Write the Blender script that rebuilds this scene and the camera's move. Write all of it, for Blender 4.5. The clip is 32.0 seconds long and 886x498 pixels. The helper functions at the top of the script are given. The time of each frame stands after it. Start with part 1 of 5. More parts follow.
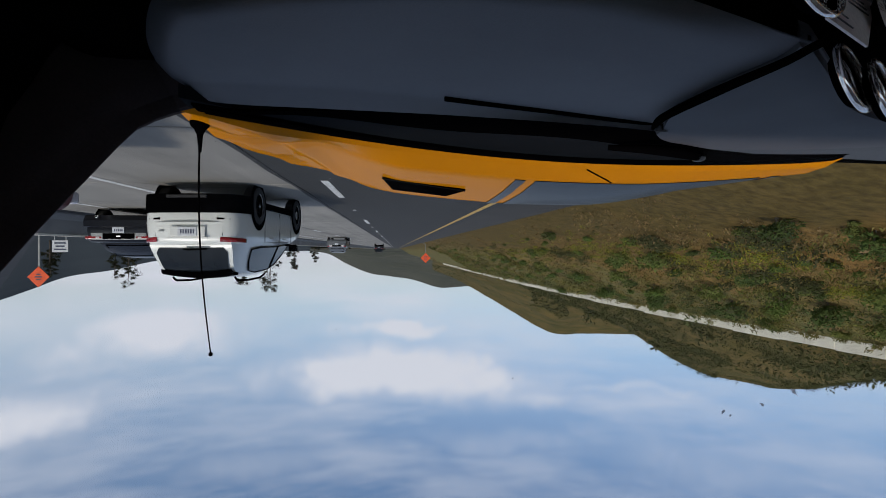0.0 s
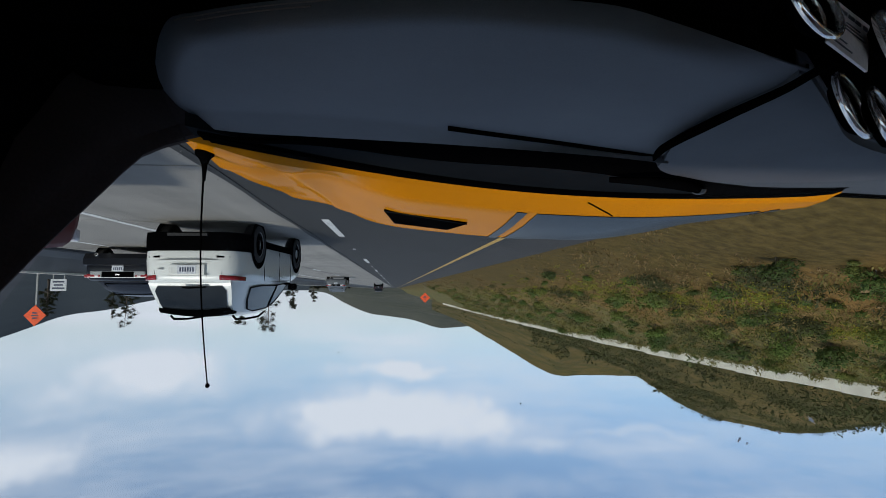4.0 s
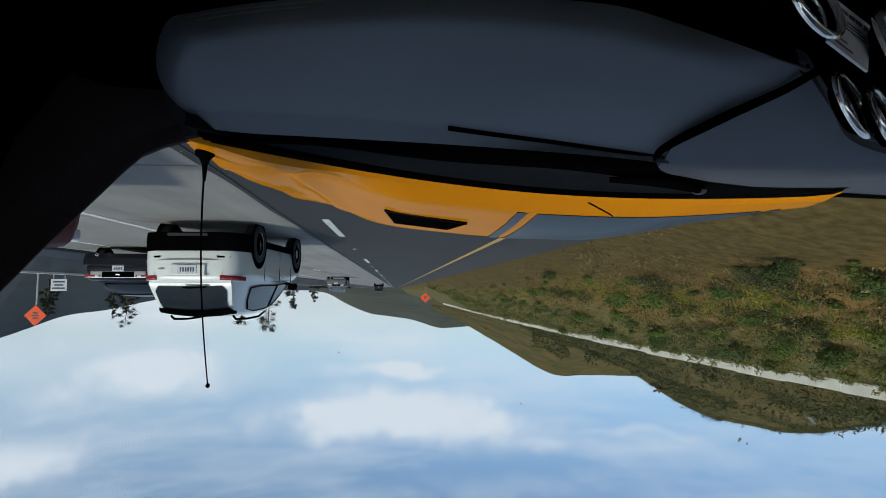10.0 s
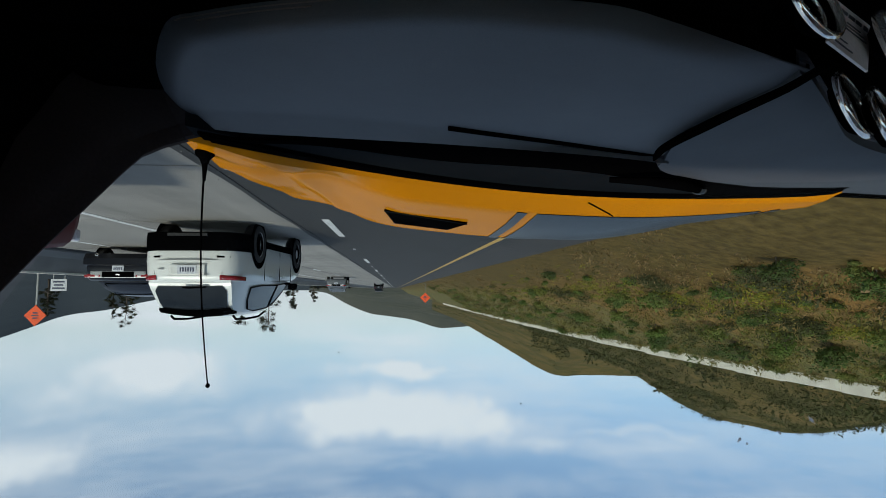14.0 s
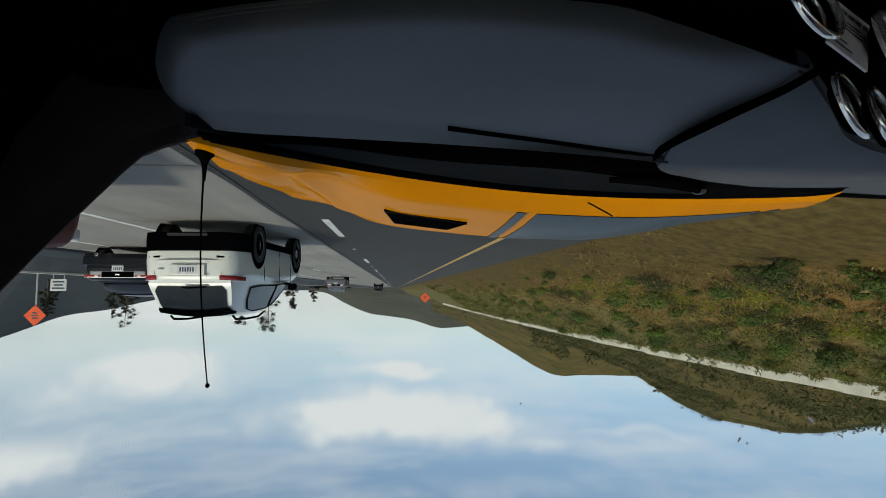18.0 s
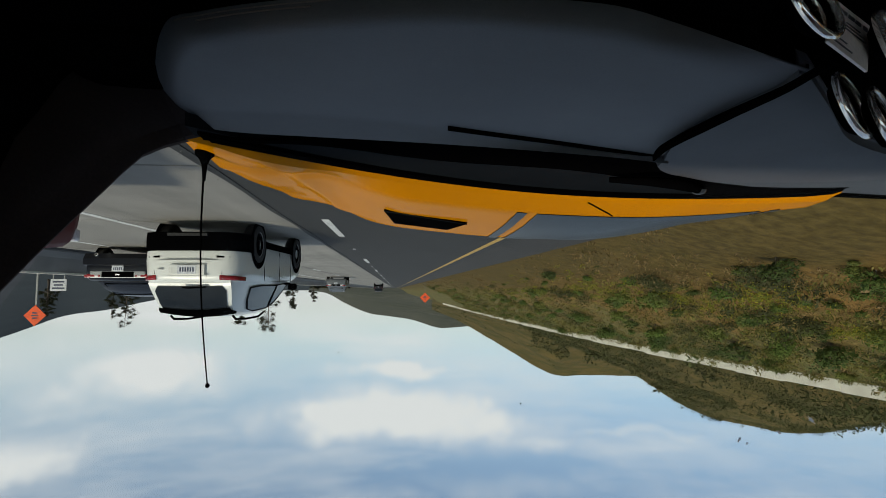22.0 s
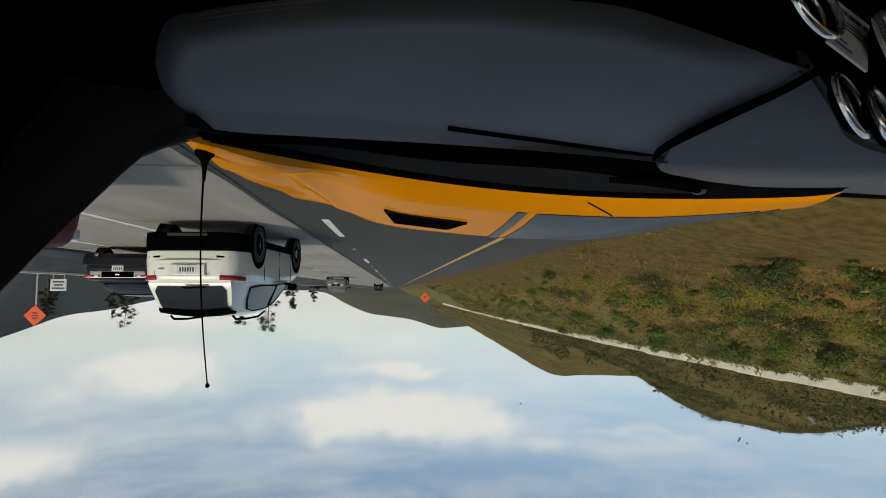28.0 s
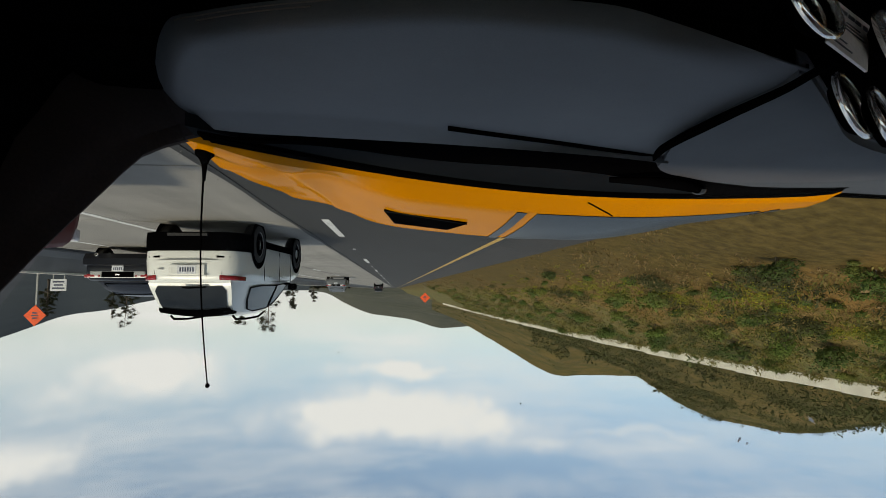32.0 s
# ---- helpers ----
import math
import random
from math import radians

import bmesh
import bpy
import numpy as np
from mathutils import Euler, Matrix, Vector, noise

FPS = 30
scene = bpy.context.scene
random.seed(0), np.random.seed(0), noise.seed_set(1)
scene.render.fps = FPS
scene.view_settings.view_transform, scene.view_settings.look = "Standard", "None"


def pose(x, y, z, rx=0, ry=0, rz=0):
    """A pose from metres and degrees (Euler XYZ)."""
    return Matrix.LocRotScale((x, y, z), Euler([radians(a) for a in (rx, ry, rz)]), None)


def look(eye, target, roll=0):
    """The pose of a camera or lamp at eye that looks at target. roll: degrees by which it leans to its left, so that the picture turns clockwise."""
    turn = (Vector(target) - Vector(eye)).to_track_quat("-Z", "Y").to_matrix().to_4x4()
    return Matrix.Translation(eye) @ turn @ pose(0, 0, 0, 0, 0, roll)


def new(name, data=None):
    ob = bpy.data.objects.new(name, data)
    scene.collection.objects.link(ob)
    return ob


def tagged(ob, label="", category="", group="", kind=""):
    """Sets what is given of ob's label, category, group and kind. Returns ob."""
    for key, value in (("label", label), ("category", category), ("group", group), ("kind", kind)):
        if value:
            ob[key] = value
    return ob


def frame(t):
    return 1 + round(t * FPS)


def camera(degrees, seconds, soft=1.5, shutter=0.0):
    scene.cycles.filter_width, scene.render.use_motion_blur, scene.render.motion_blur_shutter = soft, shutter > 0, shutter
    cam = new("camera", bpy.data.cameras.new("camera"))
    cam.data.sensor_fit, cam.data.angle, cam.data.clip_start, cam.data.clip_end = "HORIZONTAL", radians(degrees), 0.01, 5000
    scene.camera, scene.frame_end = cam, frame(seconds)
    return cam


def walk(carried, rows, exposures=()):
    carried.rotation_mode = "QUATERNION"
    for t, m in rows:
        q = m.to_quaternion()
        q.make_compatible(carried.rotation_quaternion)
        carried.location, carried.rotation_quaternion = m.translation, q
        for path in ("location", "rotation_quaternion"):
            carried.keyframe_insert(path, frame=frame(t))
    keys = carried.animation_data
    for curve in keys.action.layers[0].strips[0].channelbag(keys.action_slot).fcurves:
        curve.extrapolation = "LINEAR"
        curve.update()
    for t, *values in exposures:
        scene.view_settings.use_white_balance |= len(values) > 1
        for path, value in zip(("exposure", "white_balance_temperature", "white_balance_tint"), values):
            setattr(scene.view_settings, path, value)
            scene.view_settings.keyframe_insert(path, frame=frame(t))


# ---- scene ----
# ---- camera and its walk ----
EYE_Z = 1.22
cam = camera(80.0, 32.0, soft=0.85)


def held(yaw=0.0, pitch=0.0, roll=0.0, dx=0.0, dy=0.0, dz=0.0):
    """The camera hangs upside down in the car; small turns in its own axes and small shifts of its place."""
    return (pose(dx, dy, EYE_Z + dz, 90 - 4.35, 0, 5.2) @ pose(0, 0, 0, 0, 0, 180)
            @ pose(0, 0, 0, 0, yaw, 0) @ pose(0, 0, 0, pitch, 0, roll))


# it is nudged level in the first seconds and then stays as it is, but for a few jolts
walk(cam, [(t, held(*turn)) for t, *turn in (
    (0.0, 0.05, -4.31, -0.13, -0.005, -0.008, -0.018), (0.5, 0.0, -4.33, -0.15, -0.004, -0.0085, -0.018), (0.8, 0.0, -4.1, -0.16, -0.004, -0.008, -0.016),
    (1.0, 0.20, -2.77, -0.19, -0.0033, -0.0071, -0.0106), (1.2, 0.25, -1.8, -0.15, -0.002, -0.004, -0.006), (1.4, 0.32, 1.1, 0.0, 0.001, -0.001, 0.003),
    (1.5, 0.31, 0.95, 0.01, 0.0008, -0.0012, 0.0036), (1.7, 0.15, 0.25, -0.1), (2.0, 0.05, 0.10, -0.27), (2.5, 0.04, 0.10, -0.06), (3.0, 0.03, -0.17, 0.12),
    (3.5, 0.0, 0.0, 0.0), (5.5, 0.0, 0.0, 0.0), (10.0, 0.03, 0.0, 0.0), (14.5, 0.02, 0.0, 0.0), (16.8, 0.0, 0.0, 0.0), (17.0, 0.0, -0.14, 0.03), (17.2, 0.0, 0.03, 0.0), (17.5, 0.0, 0.06, 0.0),
    (18.0, 0.0, 0.0, 0.0), (20.8, 0.0, 0.0, 0.0), (21.0, 0.01, 0.10, -0.49), (21.2, 0.0, 0.0, 0.0), (25.3, 0.0, 0.0, 0.0), (25.5, 0.0, 0.06, -0.27), (25.8, 0.0, 0.0, 0.0), (32.0, 0.0, 0.0, 0.0))],
    exposures=((0.0, -0.13, 6250, 22), (3.5, -0.06, 6080, 18), (6.0, -0.04, 6050, 16), (9.5, 0.0, 6020, 14), (13.0, 0.0, 6080, 11), (17.0, 0.0, 6600, 11), (21.0, 0.0, 6750, 13), (25.0, 0.0, 7050, 13), (28.0, 0.06, 7250, 16), (32.0, 0.10, 7250, 15)))

# ---- world and sun ----
SUN_AZ, SUN_EL = 148.0, 33.0   # degrees clockwise from straight ahead, and above the horizon
world = bpy.data.worlds.new("sky")
scene.world = world
world.use_nodes = True


class Nodes:
    """Short calls for building a node tree."""

    def __init__(self, tree):
        self.tree = tree
        tree.nodes.clear()

    def add(self, kind):
        return self.tree.nodes.new(kind)

    def put(self, socket, value):
        if isinstance(value, bpy.types.NodeSocket):
            self.tree.links.new(value, socket)
        elif value is not None:
            socket.default_value = value

    def math(self, op, a, b=None, c=None, clamp=False):
        n = self.add("ShaderNodeMath")
        n.operation, n.use_clamp = op, clamp
        for s, v in zip(n.inputs, (a, b, c)):
            self.put(s, v)
        return n.outputs[0]

    def noise(self, vec, scale, detail=4.0, rough=0.55, out=0):
        n = self.add("ShaderNodeTexNoise")
        self.put(n.inputs["Vector"], vec)
        n.inputs["Scale"].default_value, n.inputs["Detail"].default_value = scale, detail
        n.inputs["Roughness"].default_value = rough
        return n.outputs[out]

    def ramp(self, fac, stops):
        n = self.add("ShaderNodeValToRGB")
        e = n.color_ramp.elements
        while len(e) < len(stops):
            e.new(0.5)
        for el, (p, c) in zip(e, stops):
            el.position = p
            el.color = (c, c, c, 1) if isinstance(c, (int, float)) else (*c, 1)
        self.put(n.inputs[0], fac)
        return n.outputs[0]

    def mix(self, fac, a, b, blend="MIX"):
        n = self.add("ShaderNodeMix")
        n.data_type, n.blend_type = "RGBA", blend
        self.put(n.inputs[0], fac)
        for s, v in ((n.inputs[6], a), (n.inputs[7], b)):
            self.put(s, (*v, 1) if isinstance(v, tuple) and len(v) == 3 else v)
        return n.outputs[2]


def sky_tree():
    k = Nodes(world.node_tree)
    sky = k.add("ShaderNodeTexSky")
    sky.sky_type, sky.sun_disc = "NISHITA", False
    sky.sun_elevation, sky.sun_rotation = radians(SUN_EL), radians(SUN_AZ)
    sky.air_density, sky.dust_density, sky.ozone_density = 1.0, 1.2, 1.6
    way = k.add("ShaderNodeTexCoord").outputs["Generated"]
    sep = k.add("ShaderNodeSeparateXYZ")
    k.put(sep.inputs[0], way)
    x, y, z = sep.outputs
    warp = k.noise(way, 7.0, 5.0, 0.6, out=1)
    ws = k.add("ShaderNodeSeparateColor")
    k.put(ws.inputs[0], warp)
    az = k.math("MULTIPLY", k.math("ARCTAN2", x, y), 57.2958)
    el = k.math("MULTIPLY", k.math("ARCSINE", z), 57.2958)
    azw = k.math("ADD", az, k.math("MULTIPLY", k.math("SUBTRACT", ws.outputs[0], 0.5), 16.0))
    elw = k.math("ADD", el, k.math("MULTIPLY", k.math("SUBTRACT", ws.outputs[1], 0.5), 4.6))
    total = None
    for a0, e0, wa, we, s in ((1.0, 12.8, 10.5, 2.5, 1.3), (6.5, 12.0, 6.0, 1.5, 1.1), (-7.5, 14.0, 9.5, 1.9, 0.85), (-14.0, 15.2, 9.0, 0.9, 0.5), (-1.0, 8.6, 5.6, 0.95, 1.15), (23.5, 7.9, 8.5, 2.6, 0.95),
                              (28.0, 10.5, 7.0, 1.2, 0.4), (34.0, 14.2, 6.0, 2.0, 0.85), (-24.5, 14.3, 6.0, 0.65, 0.5), (12.0, 21.0, 8.0, 1.5, 0.3), (-12.0, 20.0, 9.0, 1.6, 0.3),
                              (-32.0, 20.0, 9.0, 2.5, 0.35), (60.0, 34.0, 26.0, 11.0, 0.9), (30.0, 5.0, 16.0, 1.8, 0.35)):
        u = k.math("DIVIDE", k.math("SUBTRACT", azw, a0), wa)
        v = k.math("DIVIDE", k.math("SUBTRACT", elw, e0), we)
        r = k.math("ADD", k.math("MULTIPLY", u, u), k.math("MULTIPLY", v, v))
        g = k.math("MULTIPLY", k.math("EXPONENT", k.math("MULTIPLY", r, -0.9)), s)
        total = g if total is None else k.math("MAXIMUM", total, g)
    # thin streaks over the whole sky
    flat = k.add("ShaderNodeMapping")
    flat.inputs["Scale"].default_value = (1.0, 1.0, 4.5)
    k.put(flat.inputs[0], way)
    wisps = k.ramp(k.noise(flat.outputs[0], 3.2, 9.0, 0.62), ((0.40, 0.0), (0.74, 0.62)))
    puff = k.ramp(k.noise(way, 12.0, 8.0, 0.62), ((0.28, 0.55), (0.72, 1.18)))
    cloud = k.ramp(k.math("MULTIPLY", total, puff), ((0.06, 0.0), (0.34, 0.30), (0.66, 0.74), (1.0, 0.97)))
    haze = k.ramp(z, ((0.0, 0.75), (0.13, 0.28), (0.4, 0.05)))
    cover = k.math("ADD", k.math("MAXIMUM", cloud, k.math("MULTIPLY", wisps, 0.8)), haze, clamp=True)
    blue = k.mix(1.0, sky.outputs[0], (0.89, 1.03, 1.07), "MULTIPLY")
    col = k.mix(cover, blue, (7.2, 7.28, 7.5))
    bg = k.add("ShaderNodeBackground")
    k.put(bg.inputs[0], col)
    bg.inputs[1].default_value = 0.11
    k.put(k.add("ShaderNodeOutputWorld").inputs[0], bg.outputs[0])


sky_tree()
sun_data = bpy.data.lights.new("sun", "SUN")
sun_data.energy, sun_data.angle, sun_data.color = 2.7, radians(6.0), (1.0, 0.91, 0.76)
sun = new("sun", sun_data)
a, e = radians(SUN_AZ), radians(SUN_EL)
sun.matrix_world = look(Vector((math.sin(a) * math.cos(e), math.cos(a) * math.cos(e), math.sin(e))) * 50, (0, 0, 0))


# ---- materials ----
def paint(name, colour, rough=0.6, metal=0.0, second=None, scale=6.0, amount=0.5, fine=60.0, bump=0.0, coat=0.0, streak=0.0, cracks=0.0,
          where="object", spread=(0.35, 0.65), shade=0.12, by_random=0.0, spec=0.5):
    """A procedural surface: two colours mixed by a coarse noise, a fine grain, relief."""
    m = bpy.data.materials.new(name)
    m.use_nodes = True
    k = Nodes(m.node_tree)
    b = k.add("ShaderNodeBsdfPrincipled")
    k.put(k.add("ShaderNodeOutputMaterial").inputs[0], b.outputs[0])
    pos = (k.add("ShaderNodeNewGeometry").outputs["Position"] if where == "world" else k.add("ShaderNodeTexCoord").outputs["Object"])
    second = second or tuple(c * (1 - amount * 0.5) for c in colour)
    big = k.ramp(k.noise(pos, scale, 5.0, 0.6), ((spread[0], 0.0), (spread[1], 1.0)))
    col = k.mix(big, colour, second)
    grain = k.noise(pos, fine, 3.0, 0.6)
    col = k.mix(1.0, col, k.ramp(grain, ((0.3, 1 - shade), (0.7, 1 + shade))), "MULTIPLY")
    if streak:
        long = k.add("ShaderNodeMapping")
        long.inputs["Scale"].default_value = (1.5, 0.035, 1.0)
        k.put(long.inputs[0], pos)
        col = k.mix(1.0, col, k.ramp(k.noise(long.outputs[0], 1.0, 4.0, 0.6), ((0.3, 1 - streak), (0.7, 1 + streak * 0.6))), "MULTIPLY")
        spots = k.ramp(k.noise(pos, 1.1, 3.0, 0.5), ((0.66, 1.0), (0.74, 1 - streak * 1.3)))
        col = k.mix(1.0, col, spots, "MULTIPLY")
    if cracks:
        bent = k.add("ShaderNodeVectorMath")
        k.put(bent.inputs[0], pos)
        k.put(bent.inputs[1], k.noise(pos, 0.8, 4.0, 0.6, out=1))
        cell = k.add("ShaderNodeTexVoronoi")
        cell.feature = "DISTANCE_TO_EDGE"
        k.put(cell.inputs["Vector"], bent.outputs[0])
        cell.inputs["Scale"].default_value = 0.16
        line = k.ramp(cell.outputs["Distance"], ((0.0, 1 - cracks), (0.006, 1.0)))
        col = k.mix(1.0, col, line, "MULTIPLY")
    if by_random:
        rnd = k.add("ShaderNodeObjectInfo").outputs["Random"]
        col = k.mix(1.0, col, k.ramp(rnd, ((0.0, 1 - by_random), (1.0, 1 + by_random))), "MULTIPLY")
    k.put(b.inputs["Base Color"], col)
    b.inputs["Metallic"].default_value = metal
    b.inputs["Specular IOR Level"].default_value = spec
    k.put(b.inputs["Roughness"], k.math("ADD", k.math("MULTIPLY", k.math("SUBTRACT", grain, 0.5), 0.15), rough, clamp=True))
    b.inputs["Coat Weight"].default_value = coat
    b.inputs["Coat Roughness"].default_value = 0.05
    if bump:
        n = k.add("ShaderNodeBump")
        n.inputs["Strength"].default_value, n.inputs["Distance"].default_value = 0.6, bump
        k.put(n.inputs["Height"], grain)
        k.put(b.inputs["Normal"], n.outputs[0])
    return m


def leaf_paint(name, colours, by_random=0.0, thin_part=0.4):
    """Leaves and blades, each island of its own shade."""
    m = bpy.data.materials.new(name)
    m.use_nodes = True
    k = Nodes(m.node_tree)
    b = k.add("ShaderNodeBsdfPrincipled")
    out = k.add("ShaderNodeOutputMaterial")
    g = k.add("ShaderNodeNewGeometry")
    stops = [(i / max(1, len(colours) - 1), c) for i, c in enumerate(colours)]
    col = k.ramp(g.outputs["Random Per Island"], stops)
    patch = k.ramp(k.noise(g.outputs["Position"], 0.35, 4.0, 0.6), ((0.3, 0.65), (0.7, 1.2)))
    col = k.mix(1.0, col, patch, "MULTIPLY")
    if by_random:
        tone = k.ramp(k.add("ShaderNodeObjectInfo").outputs["Random"], ((0.0, (0.75, 0.85, 0.7)), (0.5, (1.0, 1.25, 0.8)), (1.0, (1.5, 1.35, 1.0))))
        col = k.mix(by_random, col, k.mix(1.0, col, tone, "MULTIPLY"))
    k.put(b.inputs["Base Color"], col)
    b.inputs["Roughness"].default_value = 0.75
    b.inputs["Specular IOR Level"].default_value = 0.2
    thin, both = k.add("ShaderNodeBsdfTranslucent"), k.add("ShaderNodeMixShader")
    k.put(thin.inputs[0], col)
    both.inputs[0].default_value = thin_part
    k.put(both.inputs[1], b.outputs[0])
    k.put(both.inputs[2], thin.outputs[0])
    k.put(out.inputs[0], both.outputs[0])
    return m


def clear_glass(name, gloss=0.04):
    m = bpy.data.materials.new(name)
    m.use_nodes = True
    k = Nodes(m.node_tree)
    t, g, mx = k.add("ShaderNodeBsdfTransparent"), k.add("ShaderNodeBsdfGlossy"), k.add("ShaderNodeMixShader")
    t.inputs[0].default_value = (0.93, 0.97, 0.96, 1)
    g.inputs["Roughness"].default_value = 0.02
    mx.inputs[0].default_value = gloss
    k.put(mx.inputs[1], t.outputs[0])
    k.put(mx.inputs[2], g.outputs[0])
    k.put(k.add("ShaderNodeOutputMaterial").inputs[0], mx.outputs[0])
    return m


ASPHALT = paint("dark_asphalt", (0.018, 0.0185, 0.018), 0.88, second=(0.024, 0.024, 0.023), scale=0.35, fine=90, bump=0.004, where="world", shade=0.25, streak=0.15)
SHOULDER = paint("shoulder_asphalt", (0.024, 0.023, 0.022), 0.9, second=(0.037, 0.034, 0.031), scale=0.5, fine=60, bump=0.004, where="world", shade=0.25)
CONCRETE = paint("road_concrete", (0.270, 0.255, 0.225), 0.88, second=(0.205, 0.194, 0.174), scale=0.45, fine=45, bump=0.003, where="world", by_random=0.08, shade=0.28, streak=0.28, cracks=0.55)
TAR = paint("tar_joint", (0.010, 0.010, 0.010), 0.8, second=(0.020, 0.020, 0.019), scale=3.0, fine=60, where="world")
BARRIER = paint("barrier_concrete", (0.32, 0.31, 0.285), 0.88, second=(0.22, 0.21, 0.20), scale=0.9, fine=30, bump=0.003, where="world", by_random=0.06)
LEDGE = paint("pale_concrete", (0.80, 0.76, 0.64), 0.85, second=(0.62, 0.58, 0.48), scale=0.8, fine=25, where="world", by_random=0.08)
WHITE_LINE = paint("white_road_paint", (0.62, 0.62, 0.60), 0.7, second=(0.28, 0.28, 0.27), scale=5.0, fine=50, where="world", spread=(0.45, 0.75))
YELLOW_LINE = paint("yellow_road_paint", (0.50, 0.31, 0.06), 0.7, second=(0.26, 0.18, 0.06), scale=4.0, fine=50, where="world", spread=(0.45, 0.8))


def verge_paint():
    """Bare brown earth by the road, with green growth thickening towards the top of the verge."""
    m = bpy.data.materials.new("verge_ground")
    m.use_nodes = True
    k = Nodes(m.node_tree)
    b = k.add("ShaderNodeBsdfPrincipled")
    k.put(k.add("ShaderNodeOutputMaterial").inputs[0], b.outputs[0])
    pos = k.add("ShaderNodeNewGeometry").outputs["Position"]
    sep = k.add("ShaderNodeSeparateXYZ")
    k.put(sep.inputs[0], pos)
    up = k.math("DIVIDE", k.math("SUBTRACT", -8.6, sep.outputs[0]), 7.4)
    away = k.math("MULTIPLY", k.math("DIVIDE", k.math("SUBTRACT", sep.outputs[1], 18.0), 50.0, clamp=True), 0.6)
    up = k.math("ADD", up, away)
    patch = k.noise(pos, 0.33, 5.0, 0.65)
    green = k.ramp(k.math("ADD", up, k.math("MULTIPLY", k.math("SUBTRACT", patch, 0.5), 2.2)), ((0.15, 0.0), (0.75, 1.0)))
    earth = k.mix(k.ramp(k.noise(pos, 0.9, 4.0, 0.6), ((0.35, 0.0), (0.65, 1.0))), (0.255, 0.140, 0.044), (0.155, 0.096, 0.028))
    weed = k.mix(k.ramp(k.noise(pos, 1.7, 4.0, 0.65), ((0.35, 0.0), (0.65, 1.0))), (0.092, 0.094, 0.032), (0.160, 0.128, 0.050))
    # dull, darker ground beside the road
    side = k.math("ADD", k.math("DIVIDE", k.math("SUBTRACT", -7.0, sep.outputs[0]), 3.0), k.math("MULTIPLY", k.math("SUBTRACT", k.noise(pos, 0.5, 4.0, 0.6), 0.5), 1.6))
    earth = k.mix(k.ramp(side, ((0.0, 0.0), (1.0, 1.0))), k.mix(k.noise(pos, 0.7, 4.0, 0.6), (0.118, 0.078, 0.024), (0.074, 0.056, 0.016)), earth)
    col = k.mix(green, earth, weed)
    grain = k.noise(pos, 4.5, 5.0, 0.7)
    col = k.mix(1.0, col, k.ramp(grain, ((0.3, 0.5), (0.7, 1.42))), "MULTIPLY")
    k.put(b.inputs["Base Color"], col)
    b.inputs["Roughness"].default_value = 0.95
    b.inputs["Specular IOR Level"].default_value = 0.1
    n = k.add("ShaderNodeBump")
    n.inputs["Strength"].default_value, n.inputs["Distance"].default_value = 0.8, 0.04
    k.put(n.inputs["Height"], grain)
    k.put(b.inputs["Normal"], n.outputs[0])
    return m


SOIL = verge_paint()
HILL = paint("hill_scrub", (0.130, 0.092, 0.030), 0.95, second=(0.062, 0.058, 0.018), scale=0.09, fine=1.6, where="world", shade=0.32, bump=0.15, spec=0.1)
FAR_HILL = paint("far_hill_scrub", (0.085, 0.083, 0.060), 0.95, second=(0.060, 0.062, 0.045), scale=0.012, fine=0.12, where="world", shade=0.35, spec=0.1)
# The mountain's distance haze and shade are put into this base colour.
MOUNTAIN = paint("mountain_haze_tint", (0.062, 0.071, 0.076), 1.0, second=(0.052, 0.061, 0.066), scale=0.004, fine=0.03, where="world", shade=0.06, spec=0.0)
ORANGE = paint("orange_car_paint", (0.51, 0.180, 0.001), 0.38, coat=0.15, second=(0.48, 0.166, 0.001), scale=3, fine=1200, shade=0.02, spec=0.0)
STRIPE = paint("satin_black_stripe", (0.020, 0.023, 0.026), 0.42, coat=0.05, fine=150, spec=0.25)
BLACK = paint("black_plastic", (0.0015, 0.0015, 0.0017), 0.85, fine=300, spec=0.0)
COWL = paint("cowl_plastic", (0.0060, 0.0072, 0.0084), 0.8, second=(0.0086, 0.0100, 0.0115), scale=9, fine=160, bump=0.0006, spec=0.02)
CENTRE = paint("centre_plastic", (0.082, 0.088, 0.098), 0.7, second=(0.074, 0.079, 0.088), scale=5, fine=700, bump=0.0004, shade=0.08, spec=0.08)
DASH = paint("soft_dashboard", (0.130, 0.138, 0.150), 0.7, second=(0.116, 0.123, 0.134), scale=5, fine=700, bump=0.0004, shade=0.08, spec=0.09)
TRIM_BROWN = paint("pillar_trim", (0.034, 0.027, 0.026), 0.9, fine=250, spec=0.02)
TRIM_LIGHT = paint("lip_highlight", (0.20, 0.17, 0.16), 0.6, fine=400, spec=0.2)
# Near-black: the cabin's shade is put into this colour.
CABIN = paint("cabin_shade_black", (0.0015, 0.0015, 0.0015), 0.95, fine=120, spec=0.0)
HEADLINER = paint("grey_headliner", (0.30, 0.29, 0.28), 0.95, fine=300, spec=0.05)
CHROME = paint("satin_chrome", (0.98, 0.96, 0.94), 0.13, metal=0.75, fine=120, shade=0.05)
PANEL_GREY = paint("stack_panel", (0.82, 0.75, 0.73), 0.5, fine=180)
TYRE = paint("tyre_rubber", (0.014, 0.014, 0.014), 0.85, fine=80)
RIM = paint("alloy_rim", (0.80, 0.80, 0.79), 0.4, metal=0.1, fine=90)
WHITE_CAR = paint("white_car_paint", (0.60, 0.61, 0.58), 0.3, coat=0.6, second=(0.56, 0.57, 0.54), scale=2, fine=200, shade=0.03)
BLACK_CAR = paint("black_car_paint", (0.006, 0.007, 0.011), 0.3, coat=0.15, fine=200, spec=0.25)
